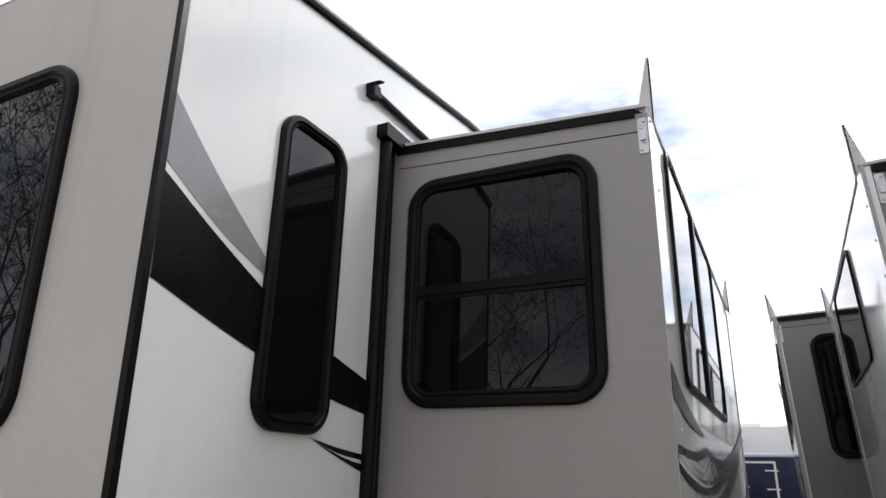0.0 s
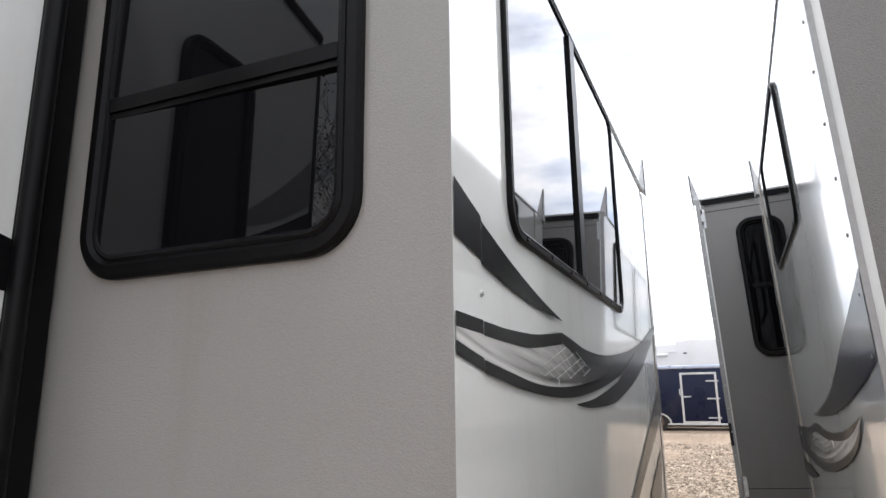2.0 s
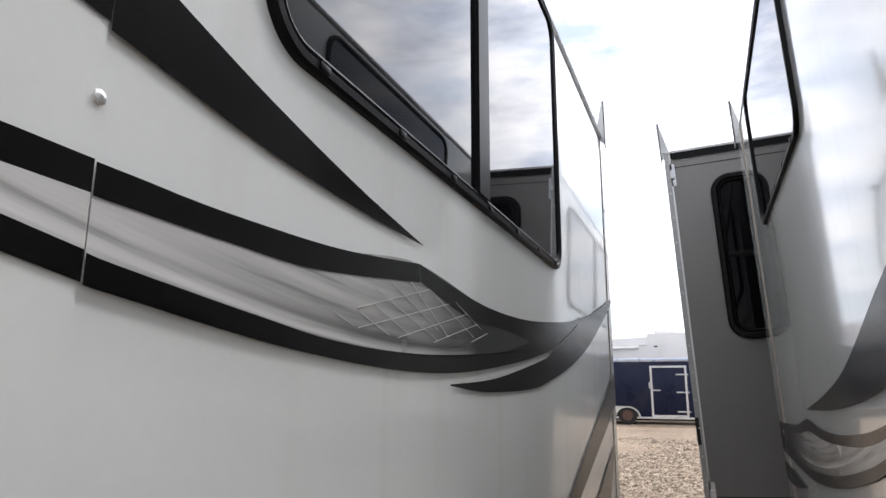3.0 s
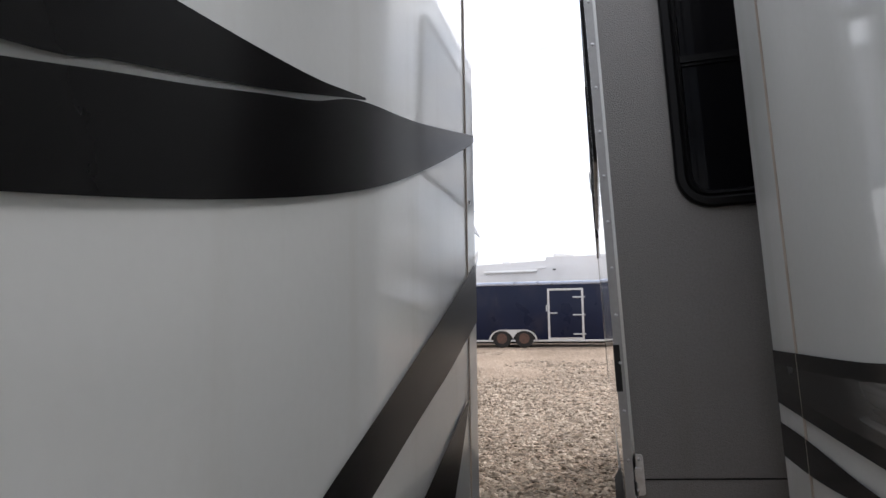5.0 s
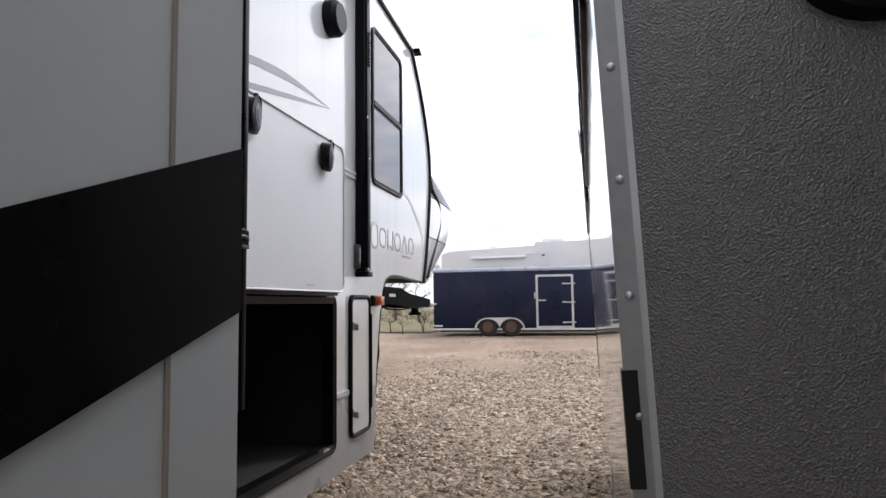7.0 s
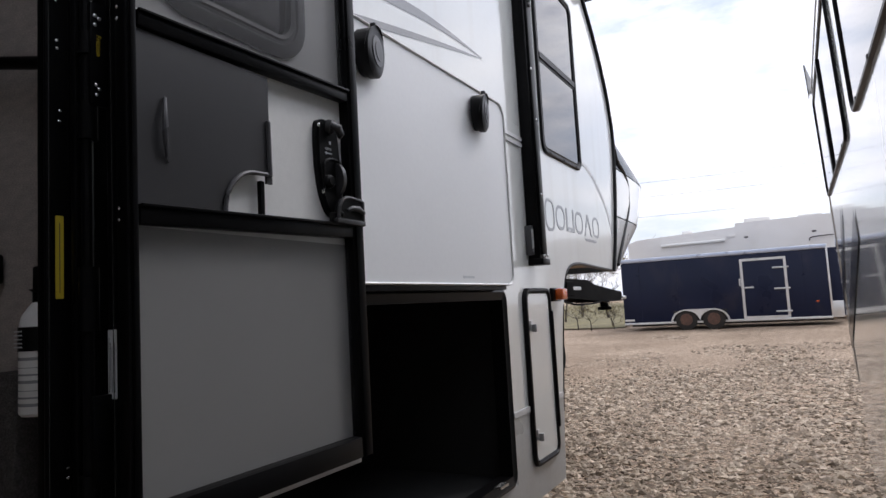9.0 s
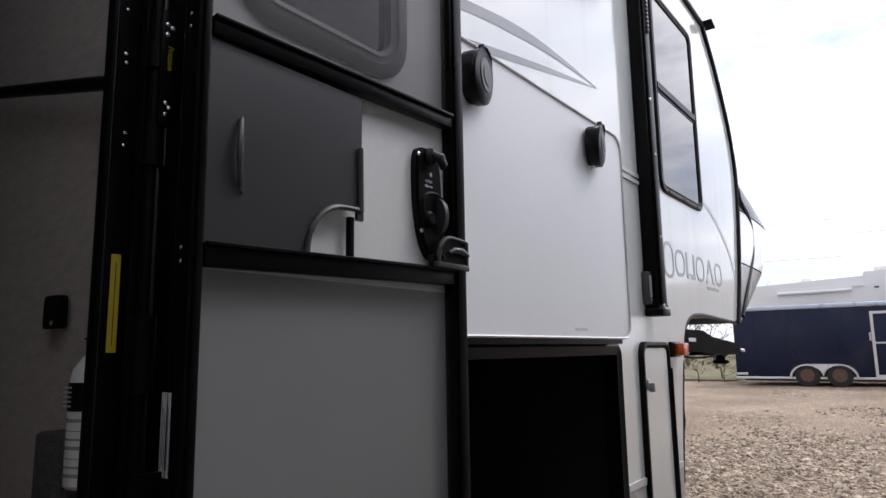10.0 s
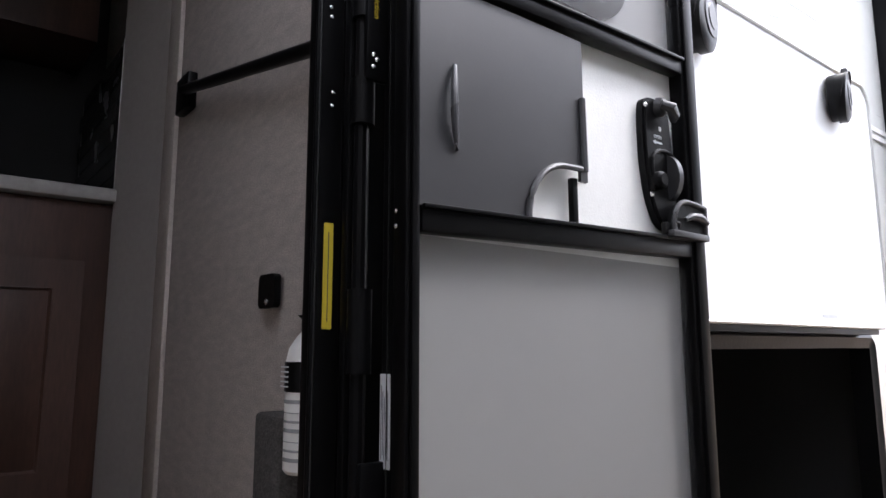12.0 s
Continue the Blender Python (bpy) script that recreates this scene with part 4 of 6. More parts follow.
# luggage hatch, lifted and held by two magnets
hatch = part("hatch_door", slab(bmesh.new(), rrect(7.60, 8.80, 1.545, 2.305, (0.06, 0.06, 0.05, 0.05)), side, 0.045, 0.080), BAG_WHITE, camper, "white luggage hatch lifted open", smooth=True)
part("hatch_rim", ring(bmesh.new(), 7.595, 8.806, 1.54, 2.311, (0.066, 0.066, 0.055, 0.055), 0.008, side, ((0, 0.044), (0, 0.084), (0.5, 0.087), (1.0, 0.084), (1.0, 0.08))), ALU, hatch, smooth=True)
part("hatch_hinge", slab(bmesh.new(), rrect(7.60, 8.75, 1.524, 1.543, 0.004, 2), side, 0.0, 0.07), BLACK_TRIM, hatch)
part("hatch_label", slab(bmesh.new(), rrect(8.34, 8.43, 1.566, 1.574, 0.001, 1), side, 0.080, 0.0808), PAPER, hatch)
for yy in (7.765, 8.51):
    bm = bmesh.new()
    c = Vector((SX + 0.08, yy, 2.205))
    tube(bm, [c, c + Vector((0.004, 0, 0)), c + Vector((0.036, 0, 0)), c + Vector((0.039, 0, -0.002)), c + Vector((0.047, 0, -0.003)), c + Vector((0.050, 0, -0.003))], [0.066, 0.068, 0.068, 0.075, 0.073, 0.058], 24)
    turn = Matrix.Translation(c) @ Matrix.Rotation(radians(15), 4, "Z") @ Matrix.Translation(-c)
    bm.transform(turn)
    mg = part("hatch_magnet", bm, BLACK_TRIM, hatch, "round black magnetic door catch", smooth=True)
    bm = bmesh.new()
    tube(bm, [c + Vector((0.049, 0.0, 0)), c + Vector((0.053, 0.0, 0)), c + Vector((0.054, 0, 0)), c + Vector((0.056, 0, 0))], [0.046, 0.044, 0.030, 0.028], 20)
    box(bm, c.x + 0.034, c.x + 0.052, yy - 0.012, yy + 0.02, 2.262, 2.288, 0.004)
    bm.transform(turn)
    part("catch_knob", bm, CHARCOAL, mg, smooth=True)
part("hatch_frame", ring(bmesh.new(), HATCH[0] - 0.02, HATCH[1] + 0.02, HATCH[2] - 0.03, HATCH[3] + 0.01, 0.05, 0.045, side, ((0, 0), (0, 0.012), (0.3, 0.018), (0.7, 0.012), (1, 0.01), (1, -0.05))), BLACK_TRIM, camper, "black luggage bay frame", smooth=True)
# bay boards are near-black, which keeps the opening dark
bay = part("bay_floor", box(bmesh.new(), -2.9, SX - 0.05, HATCH[0], HATCH[1] + 0.06, 0.70, 0.72), DARK_BOARD, camper, "dark luggage bay lining")
part("bay_side", panel(bmesh.new(), on_y(HATCH[0] - 0.005, 1), -2.9, SX - 0.05, 0.70, 1.6, 0.02), DARK_BOARD, bay)
part("bay_side", panel(bmesh.new(), on_y(HATCH[1] + 0.08, -1), -2.9, SX - 0.05, 0.70, 1.6, 0.02), DARK_BOARD, bay)
part("bay_back", box(bmesh.new(), -2.92, -2.9, HATCH[0], HATCH[1] + 0.06, 0.70, 1.6), DARK_BOARD, bay)
part("bay_top", box(bmesh.new(), -2.9, SX - 0.05, HATCH[0], HATCH[1] + 0.06, 1.6, 1.62), DARK_BOARD, bay)
bm = bmesh.new()
slab(bm, rrect(8.66, 8.74, 0.742, 0.752, 0.002, 1), side, 0.0, 0.03)
part("bay_latch", bm, SCREW, camper)

# small service door
sd = part("service_door", ring(bmesh.new(), 9.085, 9.43, 0.72, 1.535, 0.06, 0.03, side, PROF), BLACK_TRIM, camper, "narrow white service door in black frame", smooth=True)
part("service_panel", slab(bmesh.new(), rrect(9.112, 9.403, 0.747, 1.508, 0.035), side, 0.002, 0.014), GELCOAT, sd, smooth=True)
part("service_hinge", box(bmesh.new(), SX + 0.014, SX + 0.03, 9.415, 9.428, 0.85, 1.42, 0.003), BLACK_METAL, sd)
for zz in (1.36, 0.865):
    bm = box(bmesh.new(), SX + 0.014, SX + 0.022, 9.125, 9.155, zz - 0.022, zz + 0.022, 0.003)
    box(bm, SX + 0.02, SX + 0.045, 9.133, 9.148, zz - 0.03, zz + 0.006, 0.003)
    part("service_latch", bm, GALV, sd, "bright service door latch", smooth=True)
ml = boxed("marker_light_base", (SX, SX + 0.02, 9.47, 9.60, 1.465, 1.535), BLACK_TRIM, camper, bevel=0.006)
boxed("marker_lens", (SX + 0.018, SX + 0.06, 9.50, 9.595, 1.472, 1.53), AMBER, ml, "amber marker lens", bevel=0.01)

# ---- entry door ----
DX = -1.235
bm = bmesh.new()
box(bm, -1.43, -1.358, 6.885, 6.96, 1.08, 2.98, 0.003)
box(bm, -1.376, -1.356, 6.843, 6.885, 1.08, 2.98, 0.004)
box(bm, -1.356, -1.350, 6.842, 6.848, 1.08, 2.98, 0.002)
box(bm, SX - 0.05, SX + 0.03, 6.13, 6.17, 1.06, 2.98, 0.003)
box(bm, SX - 0.05, SX + 0.03, 6.13, 6.885, 2.95, 2.99, 0.003)
box(bm, SX - 0.05, SX + 0.03, 6.13, 6.885, 1.06, 1.10, 0.003)
jamb = part("door_frame", bm, BLACK_METAL, camper, "black aluminium door frame", smooth=True)
part("warning_label", slab(bmesh.new(), rrect(6.8605, 6.8735, 1.513, 1.645, 0.001, 1), on_x(-1.356), 0.0, 0.0012), YELLOW, jamb, "yellow warning label")
part("label_text", slab(bmesh.new(), rrect(6.8665, 6.8677, 1.522, 1.634, 0.0005, 1), on_x(-1.356), 0.001, 0.0016), INK, jamb)
# hinge stack between frame and door
RIB = mat("gloss_black_extrusion", (0.006, 0.006, 0.0065), 0.14, var=0.1, ior=1.45)
for rx, ry in ((-1.3515, 6.8475), (-1.3275, 6.905), (-1.290, 6.9145)):
    part("frame_rib", tube(bmesh.new(), [(rx, ry, 1.12), (rx, ry, 2.96)], 0.0022, 8), RIB, jamb, smooth=True)
hinge = part("door_hinge", box(bmesh.new(), -1.345, -1.330, 6.878, 6.935, 1.12, 2.96, 0.004), BLACK_METAL, camper, "black friction door hinge", smooth=True)
part("hinge_pin", tube(bmesh.new(), [(-1.316, 6.888, 1.12), (-1.316, 6.888, 2.96)], 0.009, 10), BLACK_METAL, hinge, smooth=True)
for z0, z1 in ((1.765, 1.825), (1.905, 1.940), (2.2, 2.3), (1.15, 1.24), (1.46, 1.56)):
    part("hinge_knuckle", tube(bmesh.new(), [(-1.313, 6.888, z0), (-1.313, 6.888, z1)], 0.0150, 12), BLACK_METAL, hinge, smooth=True)
for z0, z1 in ((1.82, 1.99), (1.22, 1.36), (2.25, 2.42)):
    part("hinge_leaf", box(bmesh.new(), -1.304, -1.295, 6.882, 6.914, z0, z1, 0.002), BLACK_METAL, hinge, smooth=True)
screws(hinge, on_x(-1.295), [(6.890, 1.968), (6.897, 1.965), (6.890, 1.953), (6.892, 1.853), (6.897, 1.847), (6.892, 1.837)], 0.0036)
screws(jamb, on_x(-1.356), [(6.863, 2.0), (6.864, 1.933), (6.865, 1.920), (6.869, 1.817), (6.868, 1.799), (6.879, 1.25), (6.879, 1.235), (6.846, 1.755)], 0.0026)
# lettering on the hinge
tcu = bpy.data.curves.new("hinge_word", "FONT")
tcu.body = "Friction"
tcu.size = 0.0115
tcu.extrude = 0.0004
tob = bpy.data.objects.new("hinge_word_tmp", tcu)
scene.collection.objects.link(tob)
tme = bpy.data.meshes.new_from_object(tob.evaluated_get(bpy.context.evaluated_depsgraph_get()))
bpy.data.objects.remove(tob)
tme.materials.clear()
tme.materials.append(YELLOW)
tme.transform(Matrix.Translation((-1.2948, 6.892, 1.917)) @ Matrix(((0, 0, 1, 0), (0, 1, 0, 0), (-1, 0, 0, 0), (0, 0, 0, 1))) @ Matrix.Translation((-0.02, 0, 0)))
word = new("hinge_lettering", tme)
word.parent = hinge
tagged(word, "small yellow lettering")

door = part("entry_door", panel(bmesh.new(), on_x(-1.262), 6.925, 7.52, 1.12, 2.97, 0.04, holes=[(7.00, 7.325, 2.06, 2.70)]), DOOR_WHITE, camper, "open entry door with screen door folded on it")
window_d = part("door_window", ring(bmesh.new(), 6.955, 7.37, 2.012, 2.75, 0.095, 0.05, on_x(-1.262), ((0, 0), (0, 0.006), (0.2, 0.010), (0.55, 0.010), (0.62, 0.006), (0.75, 0.006), (0.82, 0.010), (1, 0.008), (1, -0.03))), CHARCOAL, door, "dark rounded door window", smooth=True)
part("door_pane", slab(bmesh.new(), rrect(6.995, 7.33, 2.052, 2.71, 0.05), on_x(-1.262), -0.012, -0.008), DARK_GLASS, window_d)
part("door_edge", box(bmesh.new(), -1.304, -1.258, 6.914, 6.9252, 1.11, 2.975, 0.002), BLACK_METAL, door, "black door edge")
# screen door frame
bm = bmesh.new()
for u0, u1, v0, v1 in ((6.900, 6.922, 1.14, 2.96), (7.488, 7.528, 1.14, 2.96), (6.922, 7.488, 1.14, 1.185), (6.922, 7.488, 2.92, 2.96)):
    box(bm, -1.262, DX, u0, u1, v0, v1, 0.004)
    box(bm, DX, DX + 0.006, u0 + 0.006, u1 - 0.006, v0, v1, 0.002)
frame_s = part("screen_frame", bm, BLACK_METAL, door, "black screen door frame", smooth=True)
for v0, v1 in ((1.624, 1.657), (1.949, 1.978)):
    bm = box(bmesh.new(), -1.258, DX + 0.002, 6.922, 7.488, v0, v1, 0.004)
    box(bm, DX, DX + 0.008, 6.922, 7.488, v1 - 0.006, v1, 0.002)
    for v in bm.verts:
        v.co.z += (v.co.y - 6.922) * 0.026
    part("screen_rail", bm, BLACK_METAL, frame_s, smooth=True)
for v0, v1 in ((1.185, 1.622), (1.985, 2.92)):
    b = bmesh.new()
    b.faces.new([b.verts.new((DX - 0.012, u, v)) for u, v in ((6.922, v0), (7.488, v0), (7.488, v1), (6.922, v1))])
    part("insect_screen", b, SCREEN, frame_s, "fine black insect screen")
screws(frame_s, on_y(6.900), [(-1.255, 1.648), (-1.255, 1.630), (-1.255, 1.957), (-1.255, 1.976)], 0.0035)
# sliding panel with its cut-out and lips
arc = [(7.103 + 0.078 - 0.078 * math.cos(radians(a)), 1.661 + 0.085 * math.sin(radians(a))) for a in range(0, 91, 9)]
outline = [(6.922, 1.657)] + arc + [(7.216, 1.748), (7.216, 1.730), (7.231, 1.730), (7.231, 1.80), (7.226, 1.806), (7.226, 1.948), (6.922, 1.948)]
slider = part("sliding_panel", slab(bmesh.new(), outline, on_x(-1.247), 0.0, 0.006), CHARCOAL, frame_s, "charcoal plastic sliding panel")
def lip(pts, r):
    return part("finger_lip", tube(bmesh.new(), [(-1.238, u, v) for u, v in pts], r, 8), CHARCOAL_LIP, slider, smooth=True)


lip(arc + [(7.214, 1.747)], 0.0045)
lip([(7.222, 1.745), (7.221, 1.80), (7.220, 1.856)], 0.005)
grip = [(-1.2415 + 0.010 * math.sin(math.pi * (0.12 + 0.8 * i / 12)), 6.9755 - 0.0075 * math.sin(math.pi * i / 12) + 0.004 * i / 12, 1.842 - 0.0092 * i) for i in range(13)]
part("panel_grip", tube(bmesh.new(), grip, [0.0028 + 0.0022 * math.sin(math.pi * i / 12) for i in range(13)], 10), CHARCOAL_LIP, slider, "slim curved plastic grip", smooth=True)
boxed("slider_track", (-1.256, -1.246, 7.203, 7.214, 1.66, 1.735), BLACK_METAL, frame_s, bevel=0.001)
# door latch
LW = on_x(-1.262)
plate = spline([(7.387, 1.80), (7.386, 1.86), (7.391, 1.897), (7.41, 1.907), (7.44, 1.904), (7.457, 1.888), (7.466, 1.82), (7.470, 1.74), (7.470, 1.69), (7.445, 1.683), (7.422, 1.692), (7.405, 1.718), (7.394, 1.752), (7.387, 1.80)], 4)[:-1]
latch = part("door_latch", slab(bmesh.new(), plate, LW, 0.0, 0.012), BLACK_TRIM, door, "black door latch plate with lever")
part("plate_face", slab(bmesh.new(), [(7.424 + (u - 7.424) * 0.9, 1.80 + (v - 1.80) * 0.95) for u, v in plate], LW, 0.012, 0.017), BLACK_TRIM, latch)
bm = bmesh.new()
tube(bm, [LW(7.425, 1.892, 0.015), LW(7.428, 1.890, 0.026), LW(7.429, 1.889, 0.030)], [0.017, 0.016, 0.010], 14)
tube(bm, [LW(7.416, 1.893, 0.030), LW(7.430, 1.886, 0.040), LW(7.444, 1.874, 0.036), LW(7.448, 1.868, 0.030)], [0.007, 0.010, 0.009, 0.005], 10)
part("deadbolt_lever", bm, CHARCOAL, latch, smooth=True)
scoop = [(7.400 + 0.035 - 0.035 * math.cos(radians(a)), 1.795 + 0.022 * math.sin(radians(a))) for a in range(0, 181, 15)]
part("scoop_rim", tube(bmesh.new(), [LW(7.400, 1.745, 0.018)] + [LW(u, v, 0.018) for u, v in scoop], 0.0035, 8), BLACK_TRIM, latch, smooth=True)
blade = [(-1.250, 1.735)] + [(-1.250 + 0.028 * math.sin(radians(a)), 1.772 - 0.040 * math.cos(radians(a))) for a in range(0, 181, 15)] + [(-1.250, 1.812)]
part("paddle_handle", slab(bmesh.new(), blade, on_y(7.450), -0.006, 0.006), CHARCOAL, latch, smooth=True)
bm = bmesh.new()
tube(bm, [LW(7.412, 1.762, 0.015), LW(7.412, 1.762, 0.028), LW(7.412, 1.762, 0.033)], [0.016, 0.015, 0.010], 16)
part("lock_cylinder", bm, BLACK_METAL, latch, smooth=True)
screws(latch, LW, [(7.391, 1.889), (7.398, 1.738)], 0.005, 0.0165)
# lettering over a small arrow, and a padlock mark
tcu = bpy.data.curves.new("latch_word", "FONT")
tcu.body = "OPEN"
tcu.size = 0.0085
tcu.extrude = 0.0003
tob = bpy.data.objects.new("latch_word_tmp", tcu)
scene.collection.objects.link(tob)
tme = bpy.data.meshes.new_from_object(tob.evaluated_get(bpy.context.evaluated_depsgraph_get()))
bpy.data.objects.remove(tob)
tme.materials.clear()
tme.materials.append(PAPER)
tme.transform(Matrix.Translation((-1.2445, 7.409, 1.836)) @ Matrix(((0, 0, 1, 0), (1, 0, 0, 0), (0, 1, 0, 0), (0, 0, 0, 1))))
word = new("latch_lettering", tme)
word.parent = door
part("arrow_mark", slab(bmesh.new(), [(7.406, 1.829), (7.414, 1.833), (7.414, 1.8305), (7.432, 1.8305), (7.432, 1.8275), (7.414, 1.8275), (7.414, 1.825)], LW, 0.0172, 0.0178), PAPER, latch)
part("padlock_mark", slab(bmesh.new(), rrect(7.424, 7.431, 1.850, 1.858, 0.002, 2), LW, 0.0172, 0.0178), PAPER, latch)
arch = [(7.420, 1.674)] + spline([(7.420, 1.69), (7.424, 1.706), (7.436, 1.721), (7.455, 1.728), (7.485, 1.727), (7.513, 1.724)], 4) + [(7.513, 1.674)]
SL = on_x(DX)
sl2 = part("screen_latch", slab(bmesh.new(), arch, SL, 0.0, 0.012), BLACK_TRIM, frame_s, "black screen door latch")
part("latch_rim", tube(bmesh.new(), [SL(u, v, 0.013) for u, v in arch], 0.0045, 8), CHARCOAL, sl2, smooth=True)
part("latch_sill", box(bmesh.new(), DX, DX + 0.020, 7.408, 7.514, 1.666, 1.677, 0.002), CHARCOAL, sl2, smooth=True)
part("latch_ear", box(bmesh.new(), DX, DX + 0.009, 7.402, 7.420, 1.670, 1.690, 0.002), BLACK_TRIM, sl2, smooth=True)
part("screen_latch_lever", tube(bmesh.new(), [(DX + 0.014, 7.452, 1.698), (DX + 0.019, 7.464, 1.704), (DX + 0.021, 7.485, 1.704), (DX + 0.019, 7.508, 1.697)], [0.004, 0.006, 0.007, 0.005], 10), CHARCOAL_LIP, sl2, smooth=True)
screws(sl2, SL, [(7.434, 1.688)], 0.006, 0.012, "latch_screw", BLACK_METAL)
part("edge_label", slab(bmesh.new(), rrect(-1.304, -1.283, 1.352, 1.460, 0.001, 1), on_y(6.9138), 0.0, 0.001), PAPER, frame_s, "white paper label with fine print")
for i in range(5):
    part("label_text", slab(bmesh.new(), rrect(-1.3015 + 0.0034 * i, -1.3003 + 0.0034 * i, 1.362 + 0.005 * (i % 2), 1.447 - 0.007 * (i % 3), 0.0003, 1), on_y(6.9138), 0.001, 0.0013), INK, frame_s)

# ---- inside, seen through the doorway ----
iw = boxed("wall_interior", (-2.395, -1.435, 6.947, 6.985, 1.06, 3.3), FABRIC, None, bevel=0.0)
tagged(iw, "grey woven-look interior partition wall", "wall", kind="structure")
wt = boxed("trim", (-2.397, -2.303, 6.936, 6.9465, 1.06, 3.3), PALE_TRIM, None, bevel=0.001)
tagged(wt, "pale edge trim on the partition wall", "trim", kind="structure")
iw2 = boxed("wall_interior_back", (-3.85, -2.395, 6.962, 7.0, 1.06, 3.3), FABRIC, None, bevel=0.0)
tagged(iw2, "dim grey kitchen end wall", "wall", kind="structure")
ceil = boxed("ceiling", (-3.85, SX - 0.05, 1.85, 9.3, 3.0, 3.04), FABRIC_SHADED, None, bevel=0.0)
tagged(ceil, "pale camper ceiling, its shadow put into the colour", "ceiling", kind="structure")
cab = thing("kitchen_cabinet", (-2.95, 5.9, 1.06), "dark cherry wood kitchen base cabinet", "cabinet")
boxed("cabinet_body", (-3.3, -2.62, 4.9, 6.872, 1.06, 1.885), WOOD, cab)
for y0, y1 in ((6.30, 6.81), (5.75, 6.26)):
    d = part("cabinet_door", panel(bmesh.new(), on_x(-2.60), y0, y1, 1.10, 1.72, 0.02, holes=[(y0 + 0.07, y1 - 0.07, 1.18, 1.645)]), WOOD, cab)
    boxed("door_panel", (-2.616, -2.608, y0 + 0.06, y1 - 0.06, 1.17, 1.655), WOOD, d)
    part("panel_bead", ring(bmesh.new(), y0 + 0.066, y1 - 0.066, 1.176, 1.649, 0.004, 0.012, on_x(-2.608), ((0, 0), (0, 0.006), (0.5, 0.008), (1, 0.002), (1, 0)), 2), WOOD, d)
top = boxed("countertop", (-3.32, -2.59, 4.9, 6.874, 1.888, 1.925), COUNTER, None, bevel=0.006)
tagged(top, "pale laminate countertop on the kitchen cabinet", "countertop")
bs = thing("backsplash", (-2.95, 6.955, 1.93), "dark brick-pattern tile backsplash on the end wall", "backsplash")
boxed("grout_bed", (-3.3, -2.633, 6.884, 6.953, 1.926, 2.385), GROUT, bs, bevel=0)
for r in range(8):
    for c_ in range(6):
        x0 = -3.3 + c_ * 0.12 + (0.06 if r % 2 else 0)
        x1 = min(x0 + 0.113, -2.637)
        if x1 - x0 > 0.02:
            boxed("tile", (x0, x1, 6.876, 6.883, 1.928 + r * 0.057, 1.979 + r * 0.057), TILE, bs, bevel=0)
boxed("edge_strip", (-2.6365, -2.6325, 6.873, 6.8835, 1.926, 2.385), ALU, bs, "bright metal edge strip")

# return slanted to catch even light, its shade mixed into the colour
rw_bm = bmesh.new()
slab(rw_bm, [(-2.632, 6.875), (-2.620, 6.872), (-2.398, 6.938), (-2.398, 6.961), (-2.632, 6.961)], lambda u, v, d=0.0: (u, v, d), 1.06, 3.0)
rw = part("wall_return", rw_bm, FABRIC_SHADED, None)
tagged(rw, "grey return of the kitchen end wall with shade in its colour", "wall", kind="structure")
# added near-black board: paints the darkness of the unlit kitchen
bk = thing("kitchen_shade_board", (-3.33, 5.9, 1.93), "near-black board standing in for the unlit kitchen above the counter", "panel")
boxed("panel_board", (-3.36, -3.325, 4.9, 6.953, 1.93, 3.0), DARK_BOARD, bk, bevel=0)
uc = thing("upper_cabinet", (-3.1, 5.9, 2.45), "dark wood upper cabinet over the counter", "cabinet")
boxed("cabinet_box", (-3.325, -2.98, 4.9, 6.86, 2.5, 3.0), WOOD, uc)
bar = thing("grab_bar", (-1.9, 6.92, 2.0), "black grab bar across the interior wall", "grab bar")
boxed("mount_plate", (-2.26, -2.168, 6.923, 6.947, 2.052, 2.142), BLACK_METAL, bar, bevel=0.005)
part("rail", tube(bmesh.new(), [(-2.18, 6.918, 2.093), (-1.60, 6.914, 1.966), (-1.44, 6.908, 1.928)], 0.0125, 12), BLACK_METAL, bar, smooth=True)
sw = thing("wall_switch", (-1.679, 6.94, 1.57), "small black square wall switch", "switch")
part("switch_plate", slab(bmesh.new(), rrect(-1.714, -1.650, 1.556, 1.613, 0.01), on_y(6.94), 0.0, 0.012), BLACK_TRIM, sw, smooth=True)
screws(sw, on_y(6.928), [(-1.679, 1.566)], 0.006, name="button")
fe = thing("fire_extinguisher", (-1.512, 6.902, 1.325), "white fire extinguisher with black collar and printed label", "fire extinguisher")
ex, ey = -1.468, 6.905
part("cylinder", tube(bmesh.new(), [(ex, ey, 1.325), (ex, ey, 1.33), (ex, ey, 1.47), (ex, ey, 1.49), (ex, ey, 1.505), (ex, ey, 1.515)], [0.030, 0.034, 0.034, 0.030, 0.02, 0.012], 20), WHITE_PAINT, fe, smooth=True)
part("collar", tube(bmesh.new(), [(ex, ey, 1.432), (ex, ey, 1.472)], 0.0352, 20), BLACK_TRIM, fe, "black printed collar", smooth=True)
part("valve", tube(bmesh.new(), [(ex, ey, 1.512), (ex, ey, 1.53), (ex - 0.0, ey, 1.535)], [0.014, 0.014, 0.02], 10), BLACK_METAL, fe, smooth=True)
boxed("squeeze_handle", (ex - 0.012, ex + 0.05, ey - 0.01, ey + 0.01, 1.533, 1.575), BLACK_METAL, fe, bevel=0.004)
for i in range(7):
    part("label_text", tube(bmesh.new(), [(ex, ey, 1.342 + 0.0125 * i), (ex, ey, 1.347 + 0.0125 * i - 0.002 * (i % 3))], 0.0346, 20), LETTER_GREY, fe, smooth=True)
